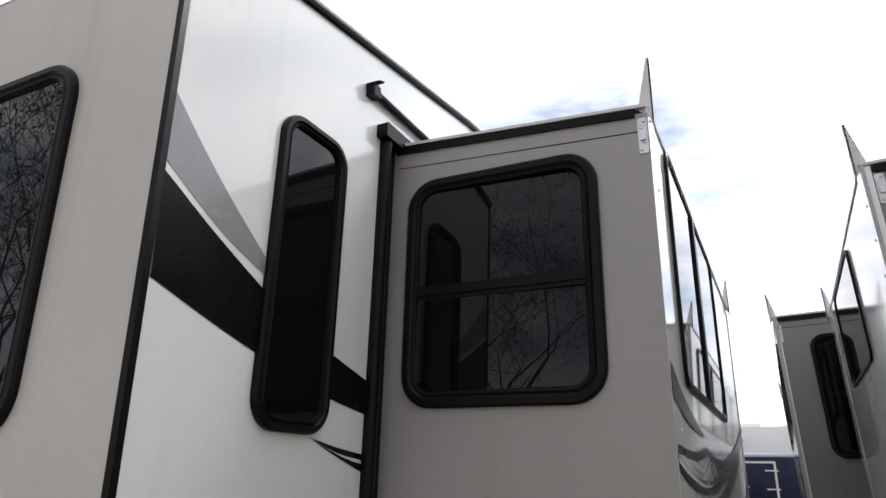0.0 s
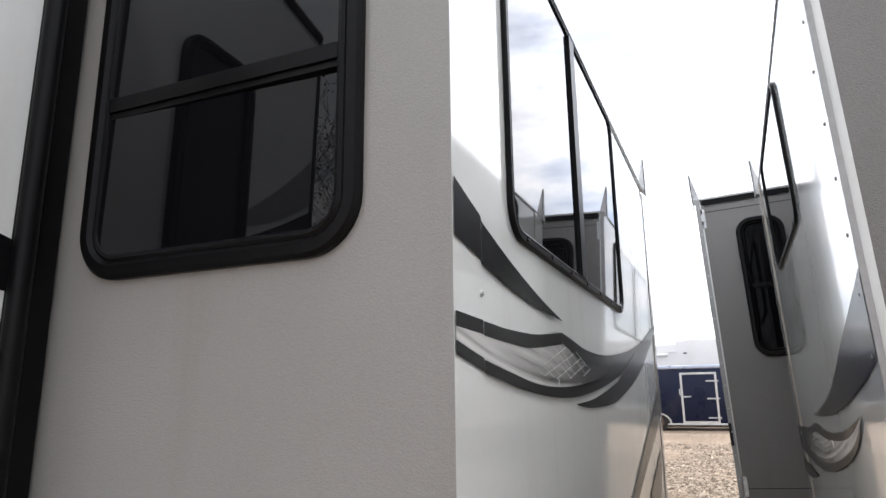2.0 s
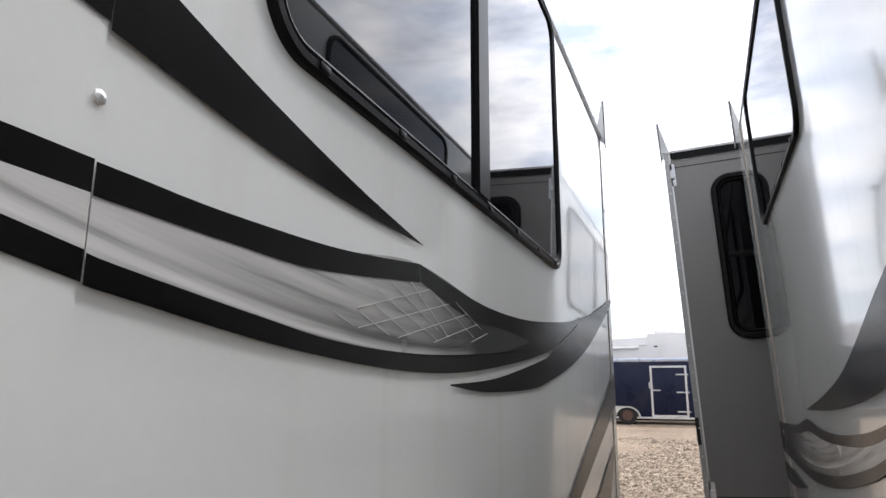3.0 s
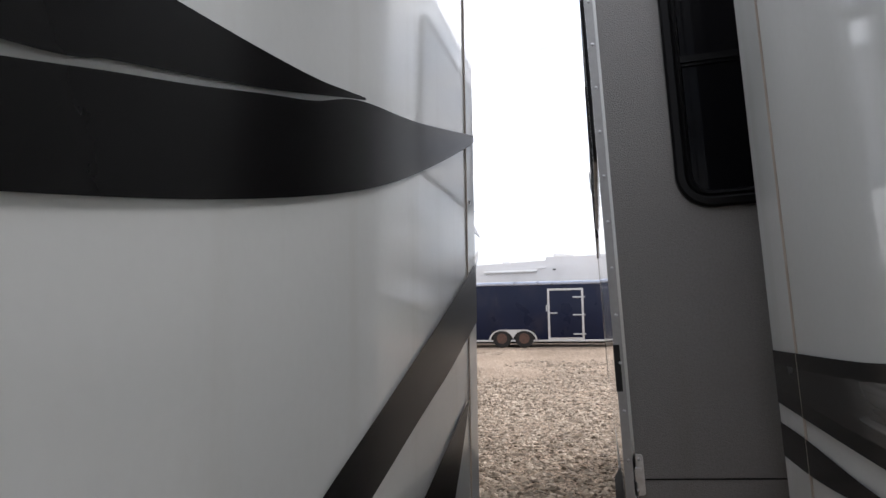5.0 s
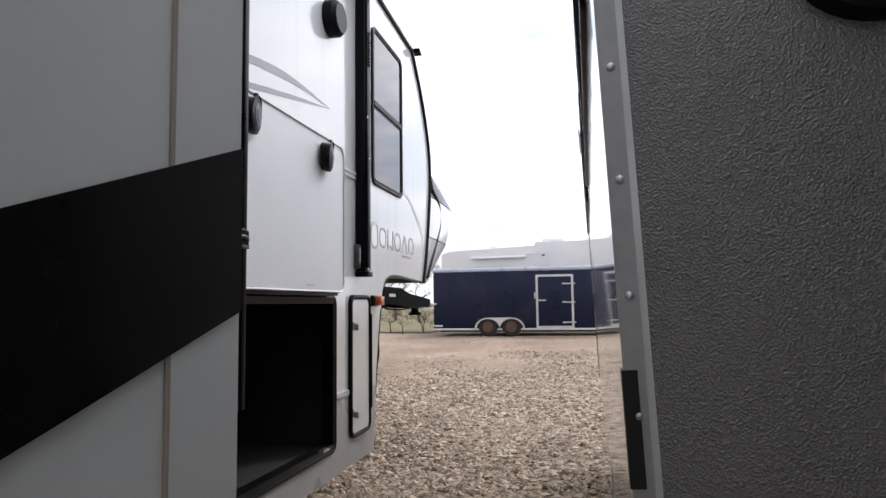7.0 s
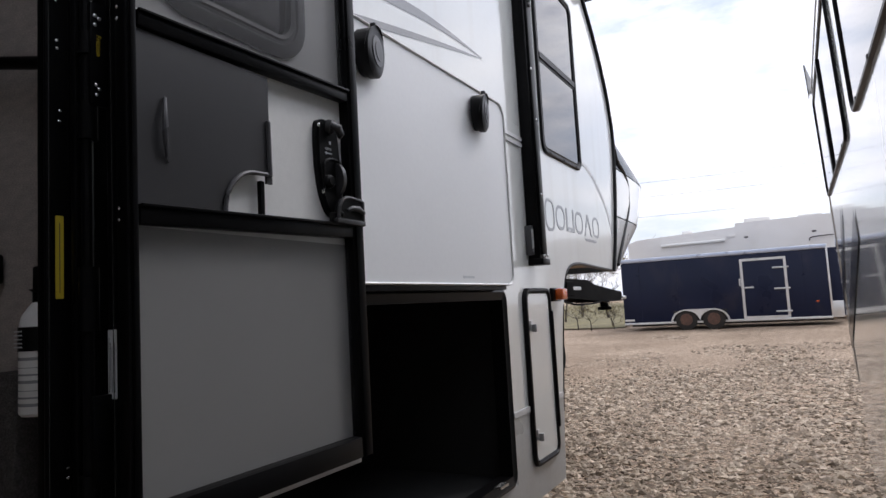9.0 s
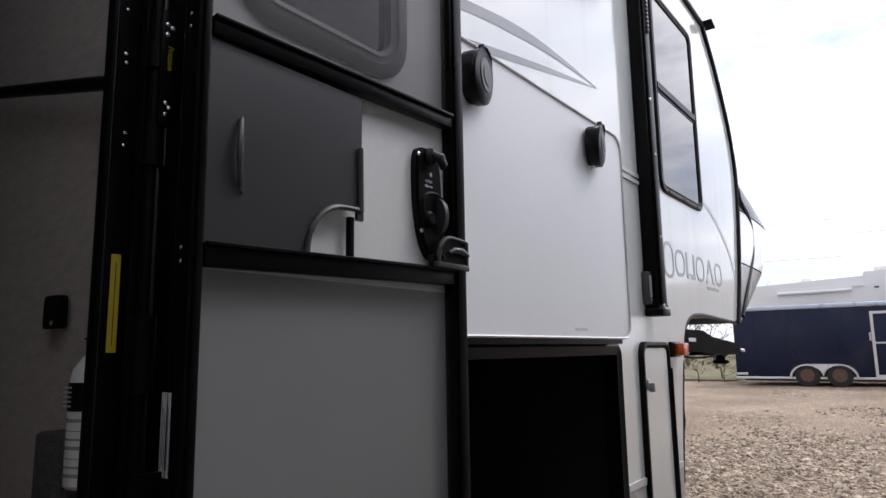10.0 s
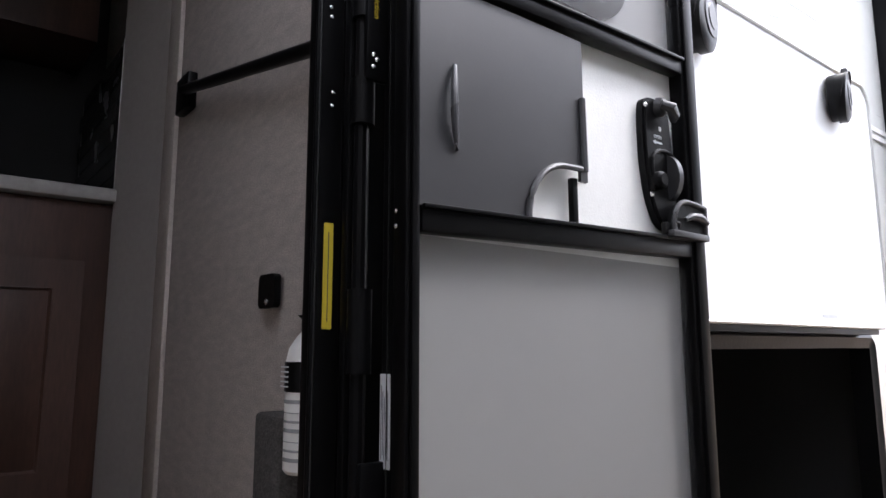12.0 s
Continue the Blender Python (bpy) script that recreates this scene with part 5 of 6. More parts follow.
for i in range(5):
    part("collar_text", slab(bmesh.new(), rrect(ex - 0.018, ex + 0.004, 1.438 + 0.0065 * i, 1.440 + 0.0065 * i, 0.0005, 1), on_y(ey - 0.0345), 0.0, 0.0012), PAPER, fe)
st = boxed("carpeted_step", (-1.61, -1.515, 6.885, 6.945, 1.06, 1.395), CARPET, None, bevel=0.008)
tagged(st, "dark grey carpeted step against the partition", "step")

# ---- right camper, leaning towards the left one ----
LEAN = Matrix.Translation((0, 0, 1.06)) @ Matrix.Rotation(radians(-2.6), 4, "Y") @ Matrix.Translation((0, 0, -1.06))
camper_r = thing("fifth_wheel_camper", (2.4, 7.0, 0.0), "white fifth-wheel camper with two grey-ended slide-outs, leaning slightly", "camper", LEAN)
RX = 1.10
RF1, R1A, R1B = 0.298, 3.455, 6.02
RF2, R2A, R2B = -0.061, 6.335, 11.5
rside = on_x(RX, -1)
part("side_wall", panel(bmesh.new(), rside, 1.2, 12.3, 0.42, 3.42, 0.05, holes=[(R1A + 0.05, R1B - 0.05, 0.85, 2.6), (R2A + 0.05, R2B - 0.05, 0.85, 2.6)]), GELCOAT, camper_r, "glossy white fibreglass side wall")
part("rear_wall", panel(bmesh.new(), on_y(1.2), RX, 3.5, 0.42, 3.42, 0.05), REAR_SHADED, camper_r)
part("front_wall", panel(bmesh.new(), on_y(12.3, 1), RX, 3.5, 0.42, 3.42, 0.05), GELCOAT, camper_r)
part("far_wall", panel(bmesh.new(), on_x(3.5, 1), 1.2, 12.3, 0.42, 3.42, 0.05), GELCOAT, camper_r)
boxed("roof", (RX, 3.5, 1.2, 12.3, 3.42, 3.47), WHITE_PAINT, camper_r)
boxed("underbelly", (RX + 0.06, 3.45, 1.25, 12.25, 0.56, 0.62), DARK_BOARD, camper_r)
for yy in (7.05, 7.9):
    for xx in (-0.09, 3.2):
        part("wheel", tube(bmesh.new(), [(xx, yy, 0.35), (xx + 0.03, yy, 0.35), (xx + 0.2, yy, 0.35), (xx + 0.23, yy, 0.35)], [0.30, 0.35, 0.35, 0.30], 24), TYRE, camper_r, smooth=True)


def slide_r(fx, y0, y1, ztop, win, end_win, brackets):
    f, e = on_x(fx, -1), on_y(y0)
    s = part("slide_out", panel(bmesh.new(), e, fx + 0.012, RX, 0.86, ztop - 0.03, 0.04), FILON_PEBBLE, camper_r, "dark grey pebble-textured slide-out room")
    part("end_wall", panel(bmesh.new(), on_y(y1 - 0.03, 1), fx + 0.012, RX, 0.86, ztop - 0.03, 0.04), FILON_PEBBLE, s)
    boxed("slide_floor", (fx + 0.03, RX, y0 + 0.05, y1 - 0.07, 0.86, 0.90), BLACK_TRIM, s)
    boxed("slide_roof", (fx - 0.004, RX, y0 - 0.012, y1, ztop, ztop + 0.014), GUTTER, s, bevel=0.003)
    part("roof_seal", slab(bmesh.new(), rrect(fx + 0.04, RX, ztop - 0.035, ztop, 0.003, 1), e, 0.0, 0.01), BLACK_TRIM, s, "black seal under the slide roof")
    part("panel_seam", slab(bmesh.new(), rrect(fx + 0.02, RX, ztop - 0.085, ztop - 0.081, 0.001, 1), e, 0.0, 0.0015), BLACK_TRIM, s)
    part("panel_seam", slab(bmesh.new(), rrect(fx + 0.03, RX, 1.012, 1.016, 0.001, 1), e, 0.0, 0.0015), BLACK_TRIM, s)
    holes = [(w[0] + 0.08, w[1] - 0.08, w[2] + 0.08, w[3] - 0.08) for w in win]
    part("face_panel", panel(bmesh.new(), f, y0 + 0.12, y1 - 0.19, 0.84, ztop - 0.01, 0.03, holes=holes), FASCIA, s, "glossy white slide-out face")
    for u0, u1 in ((y0 - 0.004, y0 + 0.118), (y1 - 0.188, y1)):
        part("edge_strip", slab(bmesh.new(), rrect(u0, u1, 0.84, ztop, 0.004, 2), f, -0.03, 0.003), FASCIA, s, smooth=True)
    part("seam_bead", tube(bmesh.new(), [f(y1 - 0.189, 0.84, 0.002), f(y1 - 0.189, ztop, 0.002)], 0.003, 6), CAULK, s)
    part("corner_trim", slab(bmesh.new(), rrect(fx - 0.004, fx + (0.021 if y0 > 6 else 0.010), 0.84, ztop, 0.004, 2), e, 0.004, 0.011), SHADED_ALU, s, "riveted aluminium corner trim", smooth=True)
    screws(s, e if y0 > 6 else f, [((fx + 0.010) if y0 > 6 else y0 + 0.05, 0.93 + 0.139 * i) for i in range(13)], 0.006, 0.011 if y0 > 6 else 0.003, "rivet", GALV)
    for yy in (y0 + 0.01, y1 - 0.04):
        bm = bmesh.new()
        slab(bm, [(yy - 0.004, ztop - 0.03), (yy + 0.045, ztop - 0.04), (yy + 0.012, ztop + 0.19), (yy - 0.004, ztop + 0.195)], on_x(fx - 0.016, -1), 0.0, 0.005)
        slab(bm, [(fx + 0.03, ztop), (fx - 0.021, ztop - 0.03), (fx - 0.026, ztop + 0.19), (fx - 0.016, ztop + 0.195)], on_y(yy), 0.0, 0.004)
        part("gutter_fin", bm, GUTTER, s, "upright plastic gutter fin")
    for u, v0, v1 in brackets:
        bracket(camper_r, e, u, v0, v1)
    for w in win:
        window(camper_r, f, w[0], w[1], w[2], w[3], 0.075, 0.020, bars=[("v", (w[0] + w[1]) / 2, 0.075)] if w[1] > 6 else [], label="wide two-pane tinted window", clips=5, flat=0.55)
    if end_win:
        window(camper_r, e, *end_win, 0.10, 0.05, bars=[("h", 2.23, 0.02)], label="tinted end window with rounded corners", glass=BLACK_GLASS)
    return s, f


s1, f1 = slide_r(RF1, R1A, R1B, 2.74, [(4.34, 5.45, 2.15, 2.71)], None, [(RF1 + 0.05, 2.58, 2.70)])
s2, f2 = slide_r(RF2, R2A, R2B, 2.83, [(6.75, 8.95, 2.06, 2.72), (9.35, 11.35, 2.06, 2.72)], (0.152, 0.86, 1.781, 2.67), [(RF2 + 0.03, 2.64, 2.77), (RF2 + 0.035, 0.97, 1.085), (0.56, 2.64, 2.77)])
part("lower_skirt", panel(bmesh.new(), on_x(RF2 + 0.006, -1), 9.05, R2B - 0.002, 0.20, 0.838, 0.03), FASCIA, s2, "white lower skirt under the slide face")
boxed("corner_slot", (RF2 - 0.006, RF2 + 0.012, R2A - 0.013, R2A + 0.02, 1.265, 1.40), RUBBER, s2, bevel=0.0)
Q = 0.0045
decal("big_blade", s1, f1, [(5.03, 1.461), (4.66, 1.505), (4.31, 1.566), (3.90, 1.69), (3.55, 1.79), (3.46, 1.82)], [(5.03, 1.46), (4.66, 1.466), (4.34, 1.484), (4.0, 1.52), (3.55, 1.595), (3.46, 1.615)], BLACK_VINYL, "black blade decal", Q)
band_up = [(6.02, 1.384), (5.82, 1.387), (5.39, 1.397), (5.06, 1.430), (4.80, 1.412), (4.50, 1.413), (4.20, 1.434), (4.0, 1.461), (3.83, 1.488)]
band_lo = [(6.02, 1.355), (5.70, 1.357), (5.30, 1.372), (5.06, 1.392), (4.76, 1.382), (4.45, 1.390), (4.20, 1.408), (4.0, 1.440), (3.83, 1.486)]
cup_mid = [(6.02, 1.298), (5.55, 1.275), (5.19, 1.268), (4.90, 1.280), (4.60, 1.307), (4.30, 1.350), (4.10, 1.388), (3.95, 1.430), (3.83, 1.485)]
cup_low = [(6.02, 1.263), (5.55, 1.243), (5.20, 1.235), (4.90, 1.247), (4.60, 1.277), (4.30, 1.323), (4.10, 1.364), (3.95, 1.412), (3.83, 1.483)]
decal("upper_band", s1, f1, band_up, band_lo, GREY_VINYL, "charcoal band decal", Q)
decal("hammock_print", s1, f1, band_lo, cup_mid, HAMMOCK_FAR, "printed grey hammock picture", Q)
decal("lower_band", s1, f1, cup_mid, cup_low, GREY_VINYL, "charcoal band decal", Q)
decal("tail_blade", s1, f1, [(6.02, 1.218), (5.81, 1.211), (5.55, 1.194), (5.33, 1.187)], [(6.02, 1.141), (5.82, 1.140), (5.60, 1.152), (5.33, 1.186)], GREY_VINYL, "charcoal tail decal", Q)
decal("diagonal_band", s2, f2, [(9.6, 1.80), (10.2, 1.60), (10.8, 1.40), (11.49, 1.17)], [(9.6, 1.66), (10.2, 1.46), (10.8, 1.26), (11.49, 1.03)], GREY_VINYL, "charcoal diagonal band decal", Q)
decal("diagonal_band", s2, f2, [(10.4, 1.90), (10.8, 1.72), (11.2, 1.56), (11.49, 1.45)], [(10.4, 1.82), (10.8, 1.63), (11.2, 1.45), (11.49, 1.33)], GREY_VINYL, "charcoal diagonal band decal", Q)

# ---- across the lot: enclosed trailer ----
TY, TZ = 29.1, 0.29
tr = thing("enclosed_trailer", (-2.65, TY + 1.2, TZ), "navy blue enclosed cargo trailer with white trim", "trailer")
TL, TR, TB, TT = -5.70, 0.45, 0.56, 2.60
bm = box(bmesh.new(), TL, TR, TY, TY + 2.4, TB, TT, 0.03)
part("box_body", bm, NAVY, tr, "glossy navy metal skin", smooth=True)
boxed("roof_rail", (TL - 0.02, TR + 0.02, TY - 0.02, TY + 2.42, TT, TT + 0.14), NAVY_TOP, tr, bevel=0.05)
boxed("rear_panel", (TR, TR + 0.35, TY + 0.05, TY + 2.35, TB + 0.02, TT + 0.02), NAVY, tr, bevel=0.03)
boxed("rear_post", (TR - 0.03, TR + 0.02, TY - 0.012, TY + 0.05, TB, TT + 0.1), ALU, tr)
boxed("rear_bumper_plate", (TR - 0.0, TR + 0.3, TY - 0.008, TY + 0.04, TB - 0.02, 1.02), ALU, tr)
boxed("bottom_rail", (TL, TR, TY - 0.02, TY + 0.03, TB - 0.05, TB + 0.02), ALU, tr)
for i in range(5):
    boxed("skin_seam", (TL + 0.6 + 1.22 * i - 0.005, TL + 0.6 + 1.22 * i + 0.005, TY - 0.004, TY, TB + 0.02, TT), NAVY, tr, bevel=0)
dr = boxed("side_door", (-1.87, -0.72, TY - 0.018, TY, 0.62, 2.36), NAVY, tr, "navy side door in white frame", bevel=0.004)
bm = bmesh.new()
ring(bm, -1.97, -0.66, 0.58, 2.46, 0.02, 0.075, on_y(TY), ((0, 0), (0, 0.03), (1, 0.03), (1, 0)), 3)
part("door_surround", bm, ALU, dr)
for zz in (2.13, 1.48, 0.78):
    boxed("strap_hinge", (-1.05, -0.60, TY - 0.045, TY - 0.02, zz - 0.025, zz + 0.025), GALV, dr)
bm = box(bmesh.new(), -1.95, -1.62, TY - 0.06, TY - 0.03, 1.53, 1.58, 0.005)
box(bm, -2.03, -1.98, TY - 0.04, TY - 0.01, 1.62, 1.85, 0.005)
part("cam_latch", bm, GALV, dr)
fend_out = [(-3.69 + 0.475 * math.cos(radians(a)), 0.56 + 0.40 * math.sin(radians(a))) for a in range(180, 89, -10)] + [(-2.85 + 0.475 * math.cos(radians(a)), 0.56 + 0.40 * math.sin(radians(a))) for a in range(90, -1, -10)]
fend_in = [(-2.85 + 0.42 * math.cos(radians(a)), 0.56 + 0.355 * math.sin(radians(a))) for a in range(0, 175, 10)] + [(-3.69 + 0.42 * math.cos(radians(a)), 0.56 + 0.355 * math.sin(radians(a))) for a in range(8, 181, 10)]
part("fender", slab(bmesh.new(), fend_out + fend_in, on_y(TY), 0.0, 0.12), ALU, tr, "pale metal double wheel arch")
for xx in (-3.69, -2.85):
    w = part("wheel", tube(bmesh.new(), [(xx, TY - 0.08, TZ + 0.34), (xx, TY - 0.06, TZ + 0.34), (xx, TY + 0.12, TZ + 0.34), (xx, TY + 0.14, TZ + 0.34)], [0.29, 0.34, 0.34, 0.29], 24), TYRE, tr, "dusty black tyre", smooth=True)
    part("rim", tube(bmesh.new(), [(xx, TY - 0.075, TZ + 0.34), (xx, TY - 0.09, TZ + 0.34), (xx, TY - 0.085, TZ + 0.34)], [0.20, 0.19, 0.06], 16), RUST, w, "rusty steel wheel rim", smooth=True)
    part("wheel_well", box(bmesh.new(), xx - 0.40, xx + 0.40, TY - 0.004, TY + 0.1, 0.5, 0.93, 0), RUBBER, w)
boxed("axle_frame", (TL + 0.2, TR, TY + 0.2, TY + 2.2, TZ + 0.16, TB), RUBBER, tr)
boxed("marker_lens", (0.05, 0.13, TY - 0.014, TY, 1.02, 1.05), AMBER, tr)
boxed("front_marker", (TL + 0.02, TL + 0.34, TY - 0.012, TY, 0.63, 0.70), ALU, tr)
boxed("front_hook", (TL - 0.1, TL + 0.12, TY - 0.03, TY + 0.03, 1.44, 1.50), GALV, tr)

# older white camper behind the trailer
VY = 33.0
ov = thing("travel_camper", (0.0, VY + 1.2, 0.3), "long chalky white camper with roof air conditioner", "camper")
bm = bmesh.new()
prof = [(-6.25, 0.7), (-6.25, 3.55), (-5.9, 3.68), (-2.30, 3.84), (-2.26, 3.98), (7.0, 4.06), (7.0, 0.7)]
slab(bm, prof, on_y(VY), 0.0, -2.4)
part("camper_body", bm, OLD_WHITE, ov, "chalky white ribbed body")
for i in range(9):
    boxed("body_rib", (-6.2, 6.9, VY - 0.008, VY, 2.9 + 0.1 * i, 2.91 + 0.1 * i), OLD_WHITE, ov, bevel=0) if i < 8 else None
part("awning_tube", tube(bmesh.new(), [(-4.95, VY - 0.09, 3.36), (-2.66, VY - 0.09, 3.38)], 0.06, 10), WHITE_PAINT, ov, smooth=True)
boxed("awning_bracket", (-2.62, -2.3, VY - 0.06, VY, 3.48, 3.56), OLD_WHITE, ov)
bm = box(bmesh.new(), -2.0, -1.1, VY + 0.6, VY + 1.4, 3.98, 4.19, 0.06)
part("roof_air_conditioner", bm, OLD_WHITE, ov, "white roof air conditioner", smooth=True)
boxed("roof_vent", (-4.25, -3.9, VY + 0.6, VY + 1.0, 3.74, 3.92), OLD_WHITE, ov, bevel=0.03)
boxed("roof_vent", (-0.2, 0.6, VY + 0.6, VY + 1.2, 4.0, 4.12), OLD_WHITE, ov, bevel=0.03)
for xx in (-2.0, 0.2, 2.4):
    boxed("side_lamp", (xx, xx + 0.14, VY - 0.02, VY, 3.40, 3.46), CHARCOAL, ov)
for xx in (-5.2, -4.2, 3.0, 4.0):
    part("tyre", tube(bmesh.new(), [(xx, VY - 0.02, 0.65), (xx, VY + 0.2, 0.65)], 0.36, 18), TYRE, ov, smooth=True)
part("roof_hose", tube(bmesh.new(), spline([(0.1, VY - 0.1, 3.1), (0.2, VY - 0.1, 3.22), (1.0, VY - 0.1, 3.24), (1.3, VY - 0.1, 3.12)], 4), 0.02, 6), RUBBER, ov)

# neighbouring camper added beyond the overhang, out of view
nb = thing("fifth_wheel_camper", (-5.3, 14.0, 0.0), "white fifth-wheel camper added beyond, hidden behind the left one", "camper")
boxed("camper_body", (-6.4, -4.25, 9.0, 17.4, 0.6, 3.4), GELCOAT, nb, bevel=0.05)
boxed("overhang", (-6.4, -4.25, 17.4, 20.4, 2.05, 3.35), GELCOAT, nb, bevel=0.15)
part("landing_leg", tube(bmesh.new(), [(-4.6, 16.9, 1.2), (-4.6, 16.9, 0.1)], 0.05, 8), BLACK_METAL, nb)

# grass verge beyond the lot
bm = bmesh.new()
gxs = [-60 + 3.0 * i for i in range(19)]
gys = [31.5, 33, 36, 40, 46, 56, 75, 110]
gr = [[bm.verts.new((min(x, -6.3 - 0.1 * (y - 31)) if i == 18 else x, y + (0.8 * noise.noise((x * 0.2, 3, 0)) if y < 32 else 0), 0.345 + 0.03 * noise.noise((x, y, 1)) + (y - 31.5) * 0.004)) for i, x in enumerate(gxs)] for y in gys]
for a, b in zip(gr, gr[1:]):
    for i in range(len(gxs) - 1):
        bm.faces.new((a[i], a[i + 1], b[i + 1], b[i]))
verge = part("grass_verge", bm, GRASS, None, smooth=True)
tagged(verge, "dry yellow-green spring grass beyond the gravel", "grass", kind="structure")


# ---- bare trees ----
def tree(name, x, y, height, seed, spread=0.5, depth=6, label="bare spring tree with budding twigs", buds=True, category="tree", group="bare trees"):
    rnd = random.Random(seed)
    z0 = ground_z(x, y) - 0.05
    root = thing(name, (x, y, z0), label, category, group=group)
    limbs, tips = bmesh.new(), []

    def grow(p, d, length, r, k):
        pts, rs = [p], [r]
        for i in range(3):
            d = (d + Vector((rnd.uniform(-1, 1), rnd.uniform(-1, 1), rnd.uniform(-0.5, 0.8))) * 0.16).normalized()
            p = p + d * length / 3
            pts.append(p)
            rs.append(r * (1 - 0.14 * (i + 1)))
        tube(limbs, pts, rs, 7 if k > 3 else 4, cap=False)
        if k == 0:
            tips.append(p)
            return
        for i in range(rnd.choice((2, 3, 3)) if k < depth else 4):
            a = Vector((rnd.uniform(-1, 1), rnd.uniform(-1, 1), rnd.uniform(-0.2, 0.7))).normalized()
            nd = (d * (1 - spread) + a * spread).normalized()
            grow(pts[rnd.choice((2, 3, 3))], nd, length * rnd.uniform(0.62, 0.86), max(rs[-1] * rnd.uniform(0.55, 0.75), 0.004), k - 1)
    grow(Vector((x, y, z0)), Vector((0, 0, 1)), height * 0.28, height * 0.017, depth)
    part("trunk", limbs, BARK, root, "grey-brown bark")
    if buds:
        b = bmesh.new()
        for t in tips:
            for i in range(5):
                c = t + Vector((rnd.gauss(0, 0.12), rnd.gauss(0, 0.12), rnd.gauss(0, 0.12)))
                vs = [b.verts.new(c + Vector((rnd.uniform(-1, 1), rnd.uniform(-1, 1), rnd.uniform(-1, 1))) * 0.035) for j in range(3)]
                b.faces.new(vs)
        part("crown", b, BUD, root, "sparse buds and small leaves")
    return root


tree("tree", -4.2, -7.0, 9.0, 3)
tree("tree", -10.5, -2.6, 8.0, 41)
tree("tree", -7.6, -1.0, 7.0, 51)
tree("tree", -9.6, -0.6, 8.0, 53)
tree("tree", -6.4, -3.0, 8.0, 55)
tree("tree", -13.5, -5.0, 9.0, 43)
tree("tree", -8.5, -3.5, 8.0, 45)
tree("tree", -6.0, -8.5, 9.0, 47)
tree("tree", -0.6, -9.5, 10.0, 5)
tree("tree", -8.0, -8.5, 9.0, 9)
tree("tree", 3.5, -13.0, 10.0, 12)
tree("tree", -13.0, -12.0, 10.0, 21)
tree("tree", -9.8, 43.0, 5.0, 31, depth=6, spread=0.62)
tree("tree", -12.5, 47.0, 6.0, 33, depth=6, spread=0.62)
tree("tree", -8.6, 50.0, 5.5, 35, depth=6, spread=0.6)
tree("tree", -11.0, 39.0, 3.6, 37, depth=6, spread=0.66)

for bx, by, bh, seed in ((-7.3, 30.6, 1.5, 61), (-6.6, 31.2, 1.3, 63), (-8.1, 31.6, 1.7, 65), (-7.0, 32.6, 1.8, 67)):
    tree("shrub", bx, by, bh, seed, depth=4, spread=0.72, label="low yellow-green budding shrub on the grass verge", category="shrub", group="shrubs on the verge")

# power lines far off
pl = thing("power_line", (20.0, 60.0, 0.3), "thin overhead power lines on a wooden pole", "power line")
part("pole", tube(bmesh.new(), [(22, 62, 0.2), (22, 62, 11.5)], 0.14, 8), BARK, pl)
for zz in (11.2, 10.1, 8.6):
    part("wire", tube(bmesh.new(), [(22 - 4 * i, 62 - 0.6 * i, zz - 1.2 * math.sin(math.pi * i / 15)) for i in range(16)], 0.009, 4), RUBBER, pl)

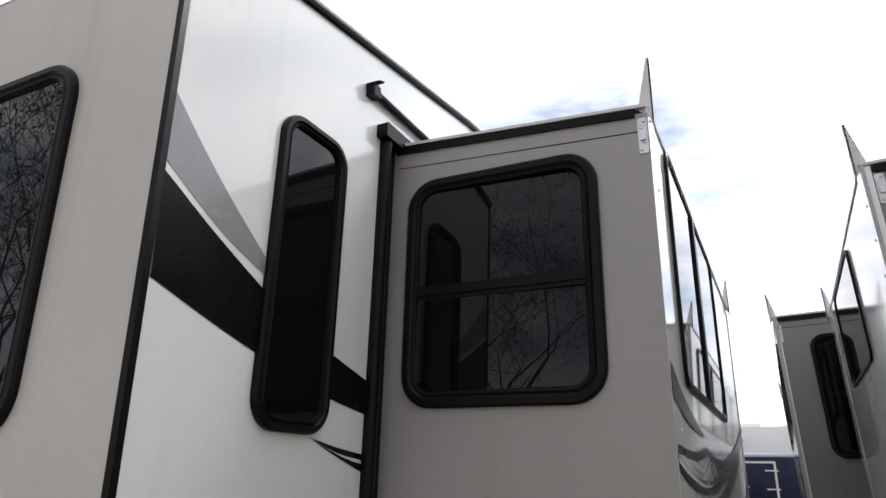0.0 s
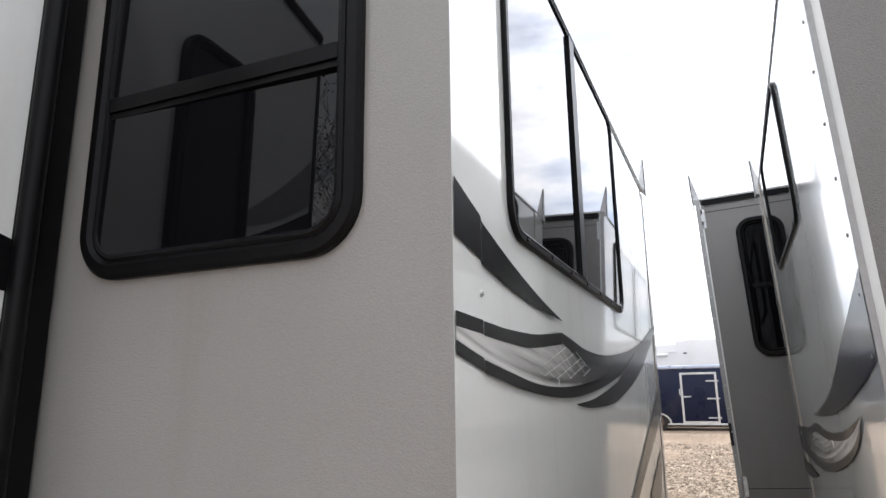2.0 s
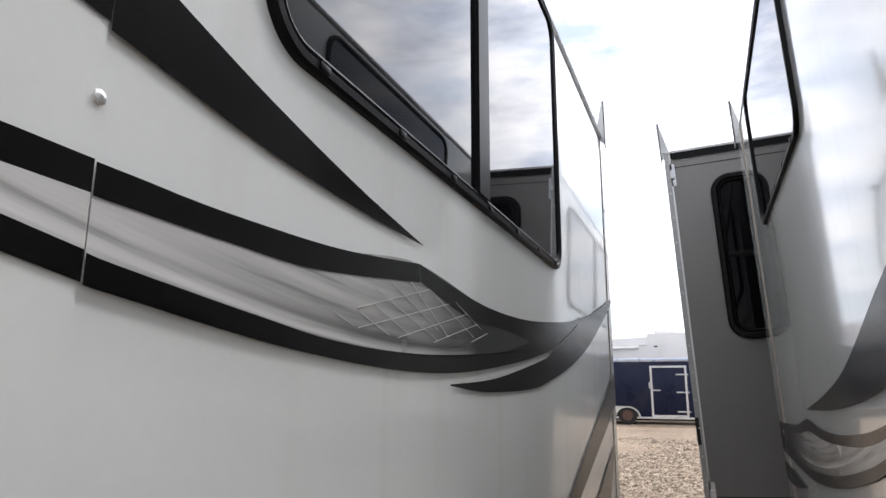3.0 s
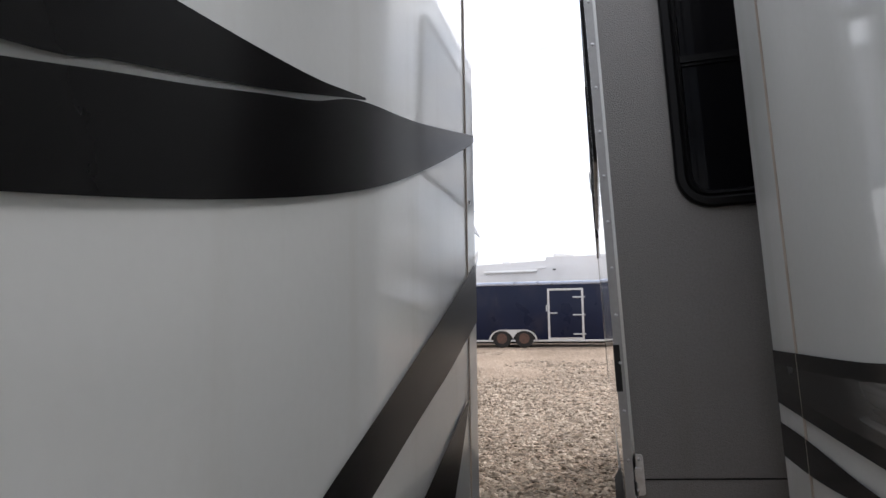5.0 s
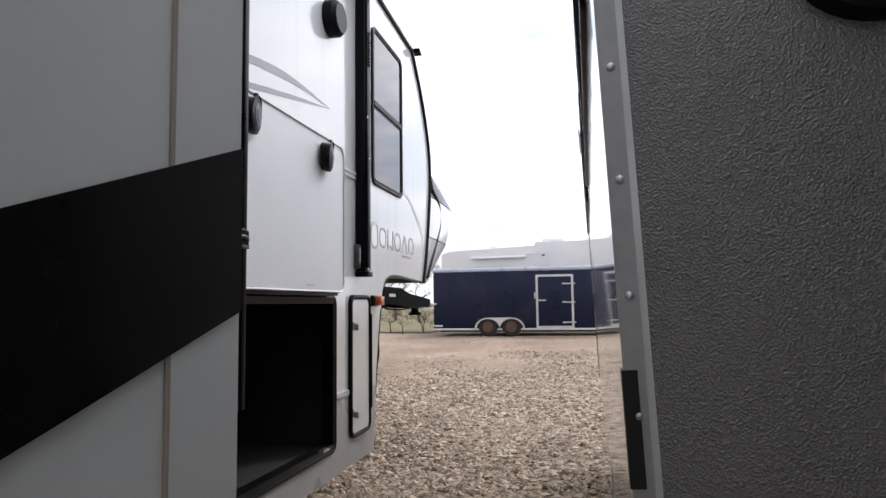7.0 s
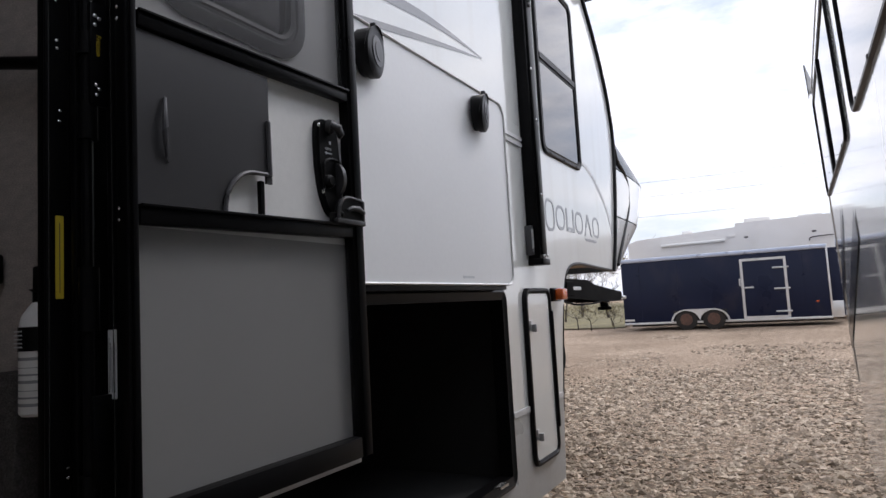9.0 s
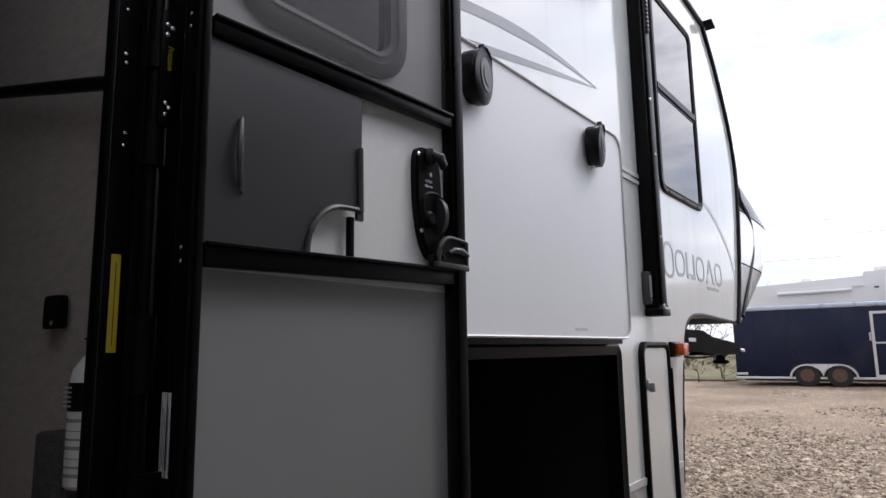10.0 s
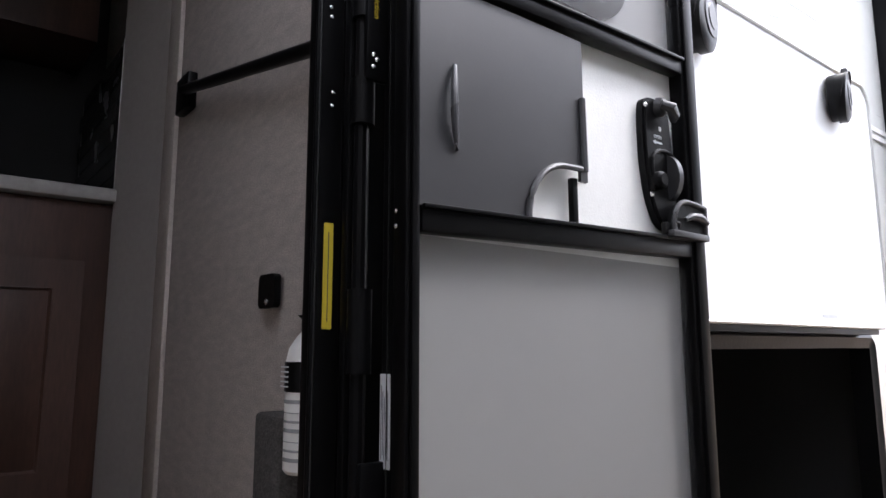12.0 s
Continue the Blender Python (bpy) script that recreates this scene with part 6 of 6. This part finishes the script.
# ---- loose stones over the lot ----
rs = np.random.RandomState(4)
N = 105000
sx = rs.uniform(-4.6, 1.0, N)
sy = 7.5 + 20.5 * rs.uniform(0, 1, N) ** 1.7
size = 0.008 + 0.032 * rs.uniform(0, 1, N) ** 2.8
base = np.array([(1, 0, 0), (0, 1, 0), (-1, 0, 0), (0, -1, 0), (0, 0, 1), (0, 0, -1)], float)
tri = np.array([(0, 1, 4), (1, 2, 4), (2, 3, 4), (3, 0, 4), (1, 0, 5), (2, 1, 5), (3, 2, 5), (0, 3, 5)])
patch = np.sin(0.9 * sx + 1.7 * np.sin(0.45 * sy)) * np.sin(0.8 * sy + 1.3 * np.sin(0.7 * sx)) + 0.5 * np.sin(2.3 * sx + 1.1 * sy)
keep = ~((sx < -1.35) & (sy < 9.6)) & (rs.uniform(-0.9, 1.0, N) < 0.75 + 0.55 * patch - 0.14 * np.clip(sy - 11.5, 0, 20))
sx, sy, size = sx[keep], sy[keep], size[keep]
M_ = len(sx)
ang = rs.uniform(0, 6.283, M_)
jit = base[None] * rs.uniform(0.6, 1.35, (M_, 6, 1)) + rs.uniform(-0.3, 0.3, (M_, 6, 3))
jit[:, :, 2] *= 0.62
ca, sa = np.cos(ang)[:, None], np.sin(ang)[:, None]
vx = (jit[:, :, 0] * ca - jit[:, :, 1] * sa) * size[:, None] * 1.25 + sx[:, None]
vy = (jit[:, :, 0] * sa + jit[:, :, 1] * ca) * size[:, None] + sy[:, None]
gz = 0.30 * np.clip((sy - 10.0) / 19.0, 0, 1)
vz = jit[:, :, 2] * size[:, None] + gz[:, None] + 0.006
verts = np.stack([vx, vy, vz], -1).reshape(-1, 3)
faces = (tri[None] + 6 * np.arange(M_)[:, None, None]).reshape(-1, 3)
sme = bpy.data.meshes.new("gravel_stones")
sme.from_pydata(verts.tolist(), [], faces.tolist())
sme.materials.append(STONE)
tagged(new("gravel_stones", sme), "scattered angular limestone pieces on the lot", "gravel", kind="stuff")
sno, sli = STONE.node_tree.nodes, STONE.node_tree.links
geo = sno.new("ShaderNodeNewGeometry")
rmp = sno.new("ShaderNodeValToRGB")
rmp.color_ramp.elements[0].color = (0.12, 0.088, 0.060, 1)
rmp.color_ramp.elements[1].color = (0.66, 0.545, 0.42, 1)
sli.new(geo.outputs["Random Per Island"], rmp.inputs[0])
sli.new(rmp.outputs[0], sno["Principled BSDF"].inputs["Base Color"])
